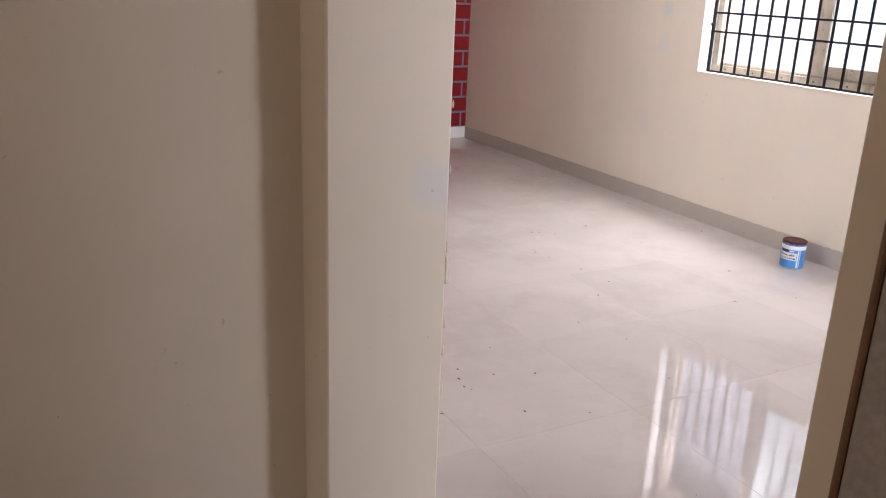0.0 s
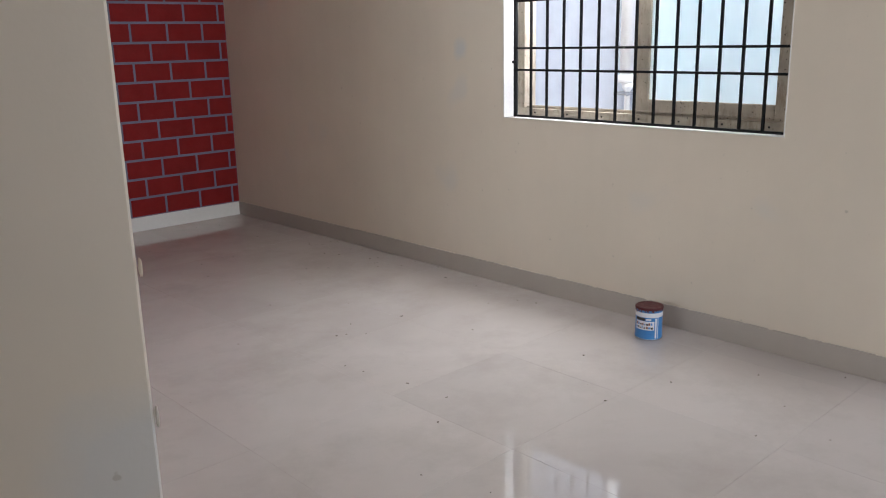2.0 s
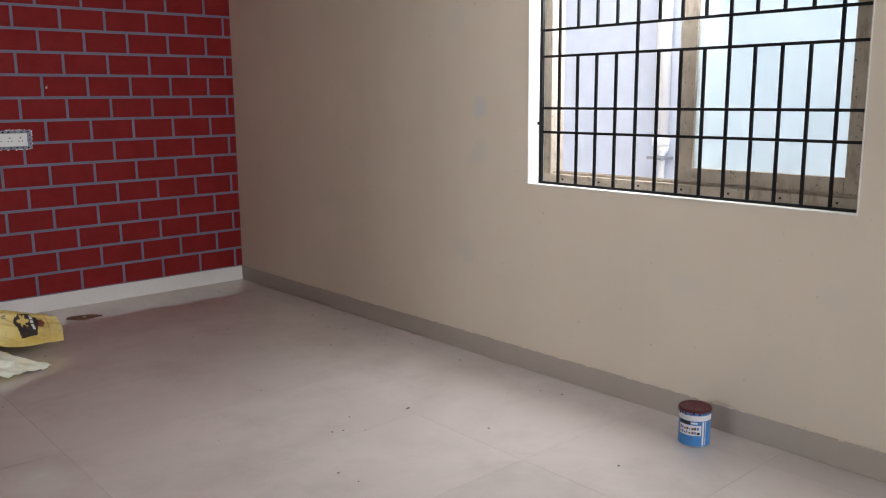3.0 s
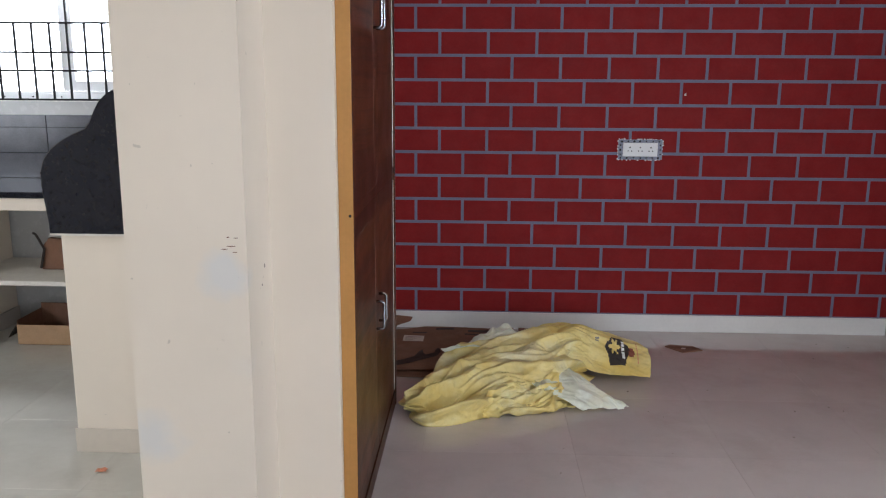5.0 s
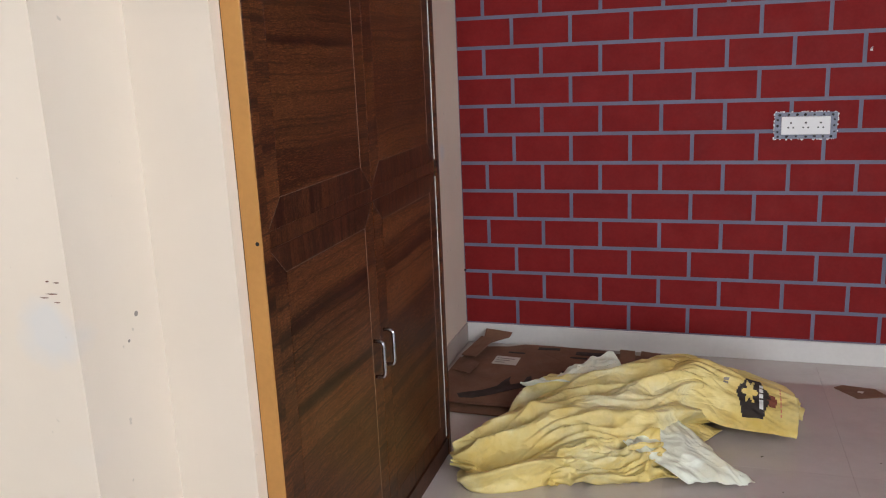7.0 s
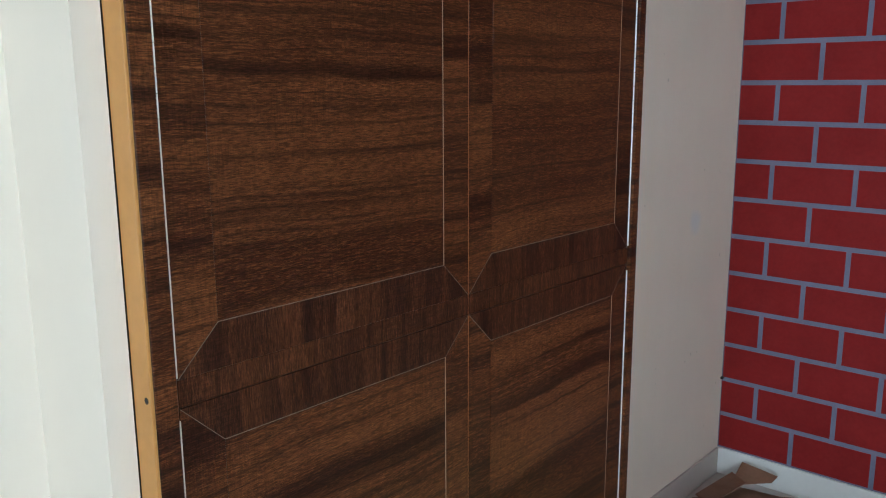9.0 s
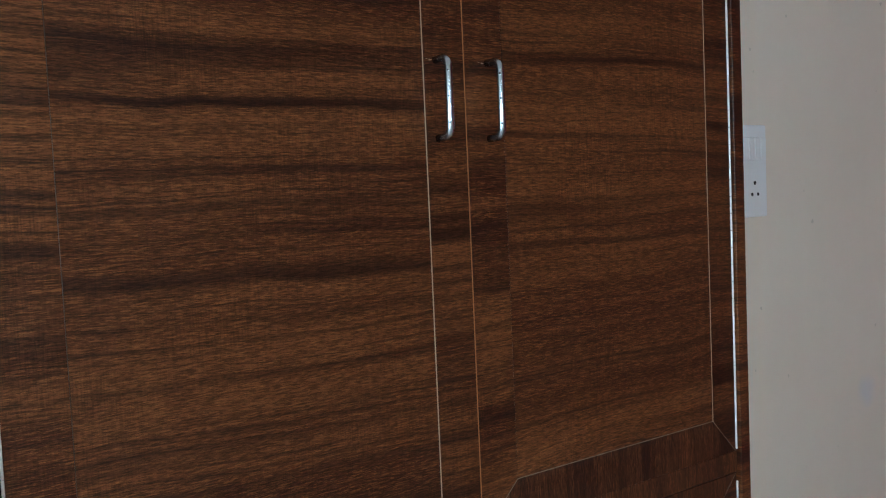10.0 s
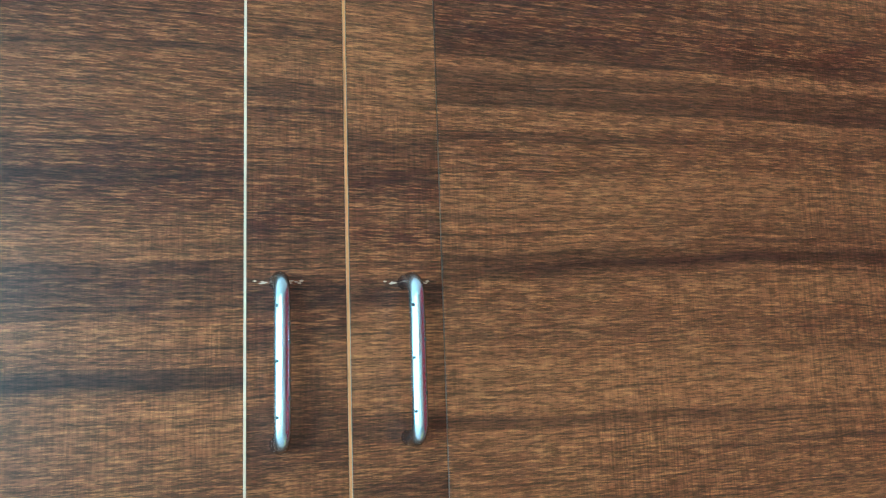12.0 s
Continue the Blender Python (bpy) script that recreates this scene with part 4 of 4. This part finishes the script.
def carton():
    c = thing("flattened_carton", "flattened brown cardboard carton against the wall corner", "carton")

    def sheet(nm, outline, z, th, mat, label="", tilt=None):
        bm = prism_bm(outline, "z", 0, th)
        bmesh.ops.triangulate(bm, faces=bm.faces)
        bmesh.ops.subdivide_edges(bm, edges=bm.edges, cuts=3)
        for v in bm.verts:
            x, y = v.co.x, v.co.y
            v.co.z += z + 0.005 * noise.noise(Vector((x * 5, y * 5, 0.5))) + (tilt[0] * (x - tilt[1]) + tilt[2] * (y - tilt[3]) if tilt else 0)
        return part(nm, bm, mat, c, label)

    def oblong(x0, x1, y0, y1, skew=0.0):
        return [(x0, y0), (x1, y0 + skew), (x1, y1 + skew), (x0, y1)]
    # two layers of board, the upper one folded over and cut along its side
    sheet("sheet", [(0.020, -0.86), (0.66, -0.88), (0.90, -0.62), (0.92, -0.09), (0.30, -0.05), (0.03, -0.10)], 0.005, 0.005, CARD)
    sheet("sheet", [(0.035, -0.80), (0.58, -0.82), (0.76, -0.50), (0.735, -0.10), (0.30, -0.070), (0.17, -0.15), (0.13, -0.22), (0.03, -0.30), (0.03, -0.52), (0.05, -0.54)], 0.022, 0.006, CARD)
    # flap against the skirting, turned corner, small side flaps
    sheet("flap", [(0.095, -0.135), (0.225, -0.085), (0.235, -0.060), (0.10, -0.045)], 0.052, 0.004, CARD, "", (0.02, 0.1, 0.62, -0.10))
    sheet("flap", [(0.040, -0.30), (0.125, -0.36), (0.172, -0.19), (0.092, -0.115)], 0.048, 0.004, CARD, "", (0.24, 0.05, 0.10, -0.25))
    sheet("flap", [(0.045, -0.47), (0.15, -0.56), (0.158, -0.42), (0.105, -0.36)], 0.036, 0.004, CARD, "", (0.10, 0.05, 0.0, 0.0))
    sheet("flap", [(0.775, -0.20), (0.84, -0.22), (0.83, -0.075), (0.76, -0.07)], 0.020, 0.004, CARD, "", (0.0, 0.0, 0.20, -0.1))
    sheet("flap", [(0.85, -0.30), (0.94, -0.32), (0.95, -0.09), (0.86, -0.075)], 0.022, 0.004, CARD, "", (0.0, 0.0, 0.18, -0.1))
    sheet("label", oblong(0.204, 0.318, -0.370, -0.264), 0.0300, 0.001, CARD_LABEL, "pale printed label")
    for k in range(3):
        sheet("label_line", oblong(0.216, 0.30 - 0.02 * k, -0.300 - 0.026 * k, -0.292 - 0.026 * k), 0.0312, 0.0006, CHIP_GREY)
    sheet("slot", oblong(0.247, 0.327, -0.207, -0.190), 0.0300, 0.001, CARD_DARK)
    sheet("slot", oblong(0.378, 0.484, -0.142, -0.112), 0.0300, 0.001, CARD_DARK)
    sheet("slot", oblong(0.546, 0.624, -0.232, -0.213), 0.0300, 0.001, CARD_DARK)
    sheet("slot", oblong(0.565, 0.716, -0.185, -0.142), 0.0300, 0.001, CARD_DARK)
    sheet("slot", oblong(0.535, 0.575, -0.42, -0.395), 0.0300, 0.001, CARD_DARK)
    sheet("print", [(0.140, -0.728), (0.160, -0.765), (0.215, -0.760), (0.300, -0.705), (0.405, -0.615), (0.425, -0.540), (0.412, -0.478), (0.396, -0.500), (0.392, -0.560), (0.345, -0.600), (0.330, -0.560), (0.326, -0.512), (0.306, -0.560), (0.290, -0.625), (0.240, -0.672), (0.175, -0.705)], 0.0302, 0.001, CARD_DARK, "dark printed shape")


carton()

scrap = thing("cardboard_scrap", "small torn triangle of brown cardboard on the floor", "scrap")
bm = prism_bm([(1.665, -0.30), (1.74, -0.40), (1.86, -0.36), (1.82, -0.29), (1.70, -0.27)], "z", 0.001, 0.006)
part("sheet", bm, CARD, scrap)
part("spot", prism_bm([(1.745, -0.34), (1.765, -0.35), (1.775, -0.33), (1.755, -0.325)], "z", 0.0062, 0.0068), CARD_LABEL, scrap)

# ---- kitchen ----
leg = thing("counter_leg", "cream plastered counter leg with skirting", "counter leg")
part("leg_wall", box_bm(-0.965, -0.3, -1.765, -1.55, 0.0, 0.888, 0.006), CREAM, leg)
part("leg_skirting", box_bm(-0.972, -0.3, -1.772, -1.7655, 0.0, 0.10, 0.002), SKIRT_CREAM, leg)
part("leg_top", box_bm(-0.96, -0.2, -1.549, -0.625, 0.80, 0.888, 0.004), CREAM, leg)
end_slab = thing("granite_end_panel", "polished black granite end panel with a stepped curved edge", "end panel")
curve = [(-0.36, 0.892), (-0.985, 0.892), (-0.985, 0.93), (-1.0, 1.06), (-1.0, 1.12), (-0.985, 1.165), (-0.955, 1.205), (-0.915, 1.235), (-0.865, 1.262), (-0.82, 1.28), (-0.80, 1.305), (-0.785, 1.34), (-0.765, 1.375), (-0.73, 1.41), (-0.66, 1.44), (-0.36, 1.46)]
part("slab", prism_bm(curve, "y", -1.805, -1.783, 0.002), GRANITE, end_slab)
part("chipped_edge", box_bm(-0.985, -0.36, -1.803, -1.767, 0.884, 0.8915, 0.001), SHELF_WHITE, end_slab, "chipped pale mortar line")

ctr = thing("kitchen_worktop", "black granite kitchen worktop with cream apron below", "worktop")
part("worktop", box_bm(-4.0, -0.2, -0.62, -0.001, 0.845, 0.876, 0.004), GRANITE, ctr)
part("worktop", box_bm(-0.99, -0.2, -1.765, -0.6205, 0.8885, 0.905, 0.004), GRANITE, ctr)
part("apron", box_bm(-4.0, -0.98, -0.60, -0.001, 0.775, 0.8445, 0.004), CREAM, ctr)
under = thing("under_counter_shelf", "white painted masonry shelf and partition under the worktop", "shelf")
part("shelf_board", box_bm(-3.2, -0.98, -0.60, -0.02, 0.372, 0.398, 0.004), SHELF_WHITE, under)
part("partition", box_bm(-2.28, -2.17, -0.60, -0.02, 0.0, 0.3715, 0.003), CREAM, under)
part("partition_upper", box_bm(-2.28, -2.17, -0.585, -0.02, 0.3985, 0.7745, 0.003), CREAM, under)
part("partition_skirting", box_bm(-2.1695, -2.16, -0.61, -0.02, 0.0, 0.10, 0.002), SKIRT_GREY, under)

kbox = thing("cardboard_box", "open tan cardboard box on the kitchen floor under the worktop", "box")
part("front", box_bm(-1.93, -1.58, -0.47, -0.465, 0.004, 0.115, 0.001), BOX_TAN, kbox)
part("back", box_bm(-1.93, -1.58, -0.20, -0.195, 0.004, 0.17, 0.001), CARD, kbox)
part("side", box_bm(-1.93, -1.925, -0.4645, -0.2005, 0.004, 0.14, 0.001), CARD, kbox)
part("side", box_bm(-1.585, -1.58, -0.4645, -0.2005, 0.004, 0.14, 0.001), CARD, kbox)
part("base", box_bm(-1.924, -1.586, -0.4645, -0.2005, 0.001, 0.006), CARD, kbox)
fl = part("flap", box_bm(-0.10, 0.0, -0.13, 0.13, -0.002, 0.002), CARD_DARK, kbox)
fl.matrix_world = pose(-1.93, -0.33, 0.12, 0, -55, 0)
bundle = thing("cardboard_bundle", "brown folded cardboard standing on the shelf", "cardboard")
part("board", prism_bm([(-1.83, 0.40), (-1.66, 0.40), (-1.66, 0.57), (-1.78, 0.58), (-1.81, 0.54)], "y", -0.33, -0.30, 0.002), CARD, bundle)
part("strap", tube_bm([(-1.83, -0.34, 0.41), (-1.80, -0.345, 0.52), (-1.84, -0.345, 0.60), (-1.86, -0.34, 0.61)], 0.007, 8), CARD_DARK, bundle)
paper = thing("paper_sheet", "white sheet of paper lying on the black worktop", "paper")
part("sheet", prism_bm([(-2.42, -0.36), (-2.15, -0.40), (-2.08, -0.28), (-2.36, -0.25)], "z", 0.877, 0.880), SHELF_WHITE, paper)
wrap_bit = thing("wrapper", "small orange wrapper scrap on the floor", "wrapper")
bm = bmesh.new()
bmesh.ops.create_grid(bm, x_segments=6, y_segments=4, size=0.021)
for v in bm.verts:
    v.co = Vector((-0.80 + v.co.x, -1.93 + v.co.y * 0.7, 0.003 + abs(0.012 * noise.noise(v.co * 60))))
part("film", bm, ORANGE_PAPER, wrap_bit)

# kitchen dado tiles
dado = solid("kitchen_dado", box_bm(-4.0, -0.2, -0.006, -0.0006, 0.877, 1.243), GRANITE, "dark slate-look glazed wall tiles above the worktop", "wall tiles")

# marks on the pier
marks = thing("wall_marks", "reddish-brown scuff marks and chips on cream pier", "marks")
for x, z, w, h in ((-0.030, 1.038, 0.026, 0.0016), (-0.048, 1.030, 0.020, 0.0014), (-0.016, 1.060, 0.014, 0.0014), (-0.036, 1.062, 0.008, 0.002), (-0.02, 1.022, 0.014, 0.0015)):
    part("scuff", prism_bm([(x - w / 2, z), (x, z - h), (x + w / 2, z - h * 0.3), (x + w / 2, z + h * 0.5), (x, z + h * 0.6)], "y", -2.7012, -2.7004), SCUFF, marks)
for y, z, r in ((-2.528, 0.948, 0.006), (-2.56, 0.90, 0.0035)):
    d = part("chip", lathe_bm([(r, -0.0004), (r * 0.7, 0.0008)], 10), CHIP_GREY, marks)
    d.matrix_world = pose(0.0125, y, z, 0, 90, 0)

# entrance jamb lining
jamb = thing("jamb_lining", "grey marble jamb cladding with a brown wooden bead", "jamb lining")
part("cladding", box_bm(-0.207, -0.1955, SOUTH + 0.02, -6.2885, 0.0, 2.3, 0.002), MARBLE, jamb)
part("bead", box_bm(-0.209, -0.1955, -6.288, -6.281, 0.0, 2.3, 0.002), BROWN_WOOD, jamb)

# floor litter: larger crumbs at their places, finer ones scattered
CRUMBS = [(0.572, -4.303), (0.559, -4.364), (0.707, -4.323), (0.853, -4.377), (1.291, -4.611), (1.753, -3.682), (2.447, -3.790), (2.228, -1.999), (1.377, -4.265), (0.660, -4.603), (2.138, -4.125), (2.350, -3.228), (2.253, -2.840), (2.453, -4.204), (2.955, -4.661), (1.675, -3.155), (1.587, -3.812), (2.259, -4.648), (2.855, -3.180), (1.867, -2.834), (1.904, -2.212)]
litter = bmesh.new()
rng = random.Random(11)
for k in range(110):
    if k < len(CRUMBS):
        x, y = CRUMBS[k]
        s = rng.uniform(0.0026, 0.0046)
    else:
        x, y = rng.uniform(0.35, 2.95), rng.uniform(-5.6, -0.15)
        if k < 45:
            x, y = rng.uniform(2.75, 2.99), rng.uniform(-2.4, -1.2)
        s = rng.uniform(0.0012, 0.0035)
    a = rng.uniform(0, 3.14)
    c0, s0 = math.cos(a), math.sin(a)
    ln = rng.uniform(1.0, 2.6)
    vs = []
    for ux, uy in ((-ln, -0.5), (0, -0.9), (ln, -0.3), (ln * 0.8, 0.5), (-ln * 0.4, 0.8)):
        vs.append((x + (ux * c0 - uy * s0) * s, y + (ux * s0 + uy * c0) * s))
    lo = [litter.verts.new((p, q, 0.0004)) for p, q in vs]
    hi = [litter.verts.new((x + (p - x) * 0.7, y + (q - y) * 0.7, 0.0004 + s * 0.6)) for p, q in vs]
    litter.faces.new(hi)
    for i in range(5):
        litter.faces.new((lo[i], lo[(i + 1) % 5], hi[(i + 1) % 5], hi[i]))
solid("floor_litter", litter, DEBRIS, "tiny dark crumbs and chips scattered on the floor", "litter", "stuff")

# ---- pieces of walls and floors ----
BRICK_H, BRICK_P, BRICK_Z = 0.1353, 0.2706, 0.1017
JOINT = 0.0165


def brick_mesh(w, h):
    return mesh_of("brick", box_bm(0, w, -0.0022, 0.0, 0, h, 0.0006), RED)


brick_meshes = {}
row = 0
while BRICK_Z + row * BRICK_H < HIGH - 0.02:
    z0 = BRICK_Z + row * BRICK_H + (JOINT / 2 if row else 0.006)
    z1 = min(BRICK_Z + (row + 1) * BRICK_H - JOINT / 2, HIGH)
    start = (0.93 if row % 2 == 0 else 0.43) * BRICK_P
    n = -1
    while start + n * BRICK_P < EAST:
        x0 = max(-0.012, start + n * BRICK_P + JOINT / 2)
        x1 = min(EAST - 0.003, start + (n + 1) * BRICK_P - JOINT / 2)
        n += 1
        if x1 - x0 < 0.01:
            continue
        key = (round(x1 - x0, 4), round(z1 - z0, 4))
        if key not in brick_meshes:
            brick_meshes[key] = brick_mesh(*key)
        b = new("brick", brick_meshes[key])
        b.parent = wall_north
        b.location = (x0, -0.0003, z0)
    row += 1

TILE = 0.61
tile_meshes = {}


def lay_tiles(x0, x1, y0, y1, ox, oy, mat, tag):
    i0, i1 = math.floor((x0 - ox) / TILE), math.ceil((x1 - ox) / TILE)
    j0, j1 = math.floor((y0 - oy) / TILE), math.ceil((y1 - oy) / TILE)
    for i in range(i0, i1):
        for j in range(j0, j1):
            a0, a1 = max(x0, ox + i * TILE + 0.0003), min(x1, ox + (i + 1) * TILE - 0.0003)
            b0, b1 = max(y0, oy + j * TILE + 0.0003), min(y1, oy + (j + 1) * TILE - 0.0003)
            if a1 - a0 < 0.01 or b1 - b0 < 0.01:
                continue
            key = (tag, round(a1 - a0, 4), round(b1 - b0, 4))
            if key not in tile_meshes:
                tile_meshes[key] = mesh_of("floor_tile", box_bm(0, key[1], 0, key[2], -0.0016, 0.0, 0.0002), mat)
            t = new("floor_tile", tile_meshes[key])
            t.parent = slab
            t.location = (a0, b0, 0)


lay_tiles(-0.2, EAST, SOUTH - 0.2, 0.0, 1.013, -4.13, FLOOR, "room")
lay_tiles(-4.0, -0.2, SOUTH - 0.2, 0.0, -0.2, -1.47, KITCHEN_FLOOR, "kitchen")

for r in range(3):
    z0 = 0.878 + r * 0.148
    z1 = min(1.242, z0 + 0.144)
    for k in range(11):
        x0 = -4.0 + k * 0.35 + (0.002 if k else 0)
        x1 = min(-0.2, -4.0 + (k + 1) * 0.35 - 0.002)
        t = new("wall_tile", mesh_of("wall_tile", box_bm(x0, x1, -0.012, -0.0062, z0, z1, 0.0012), DADO))
        t.parent = dado
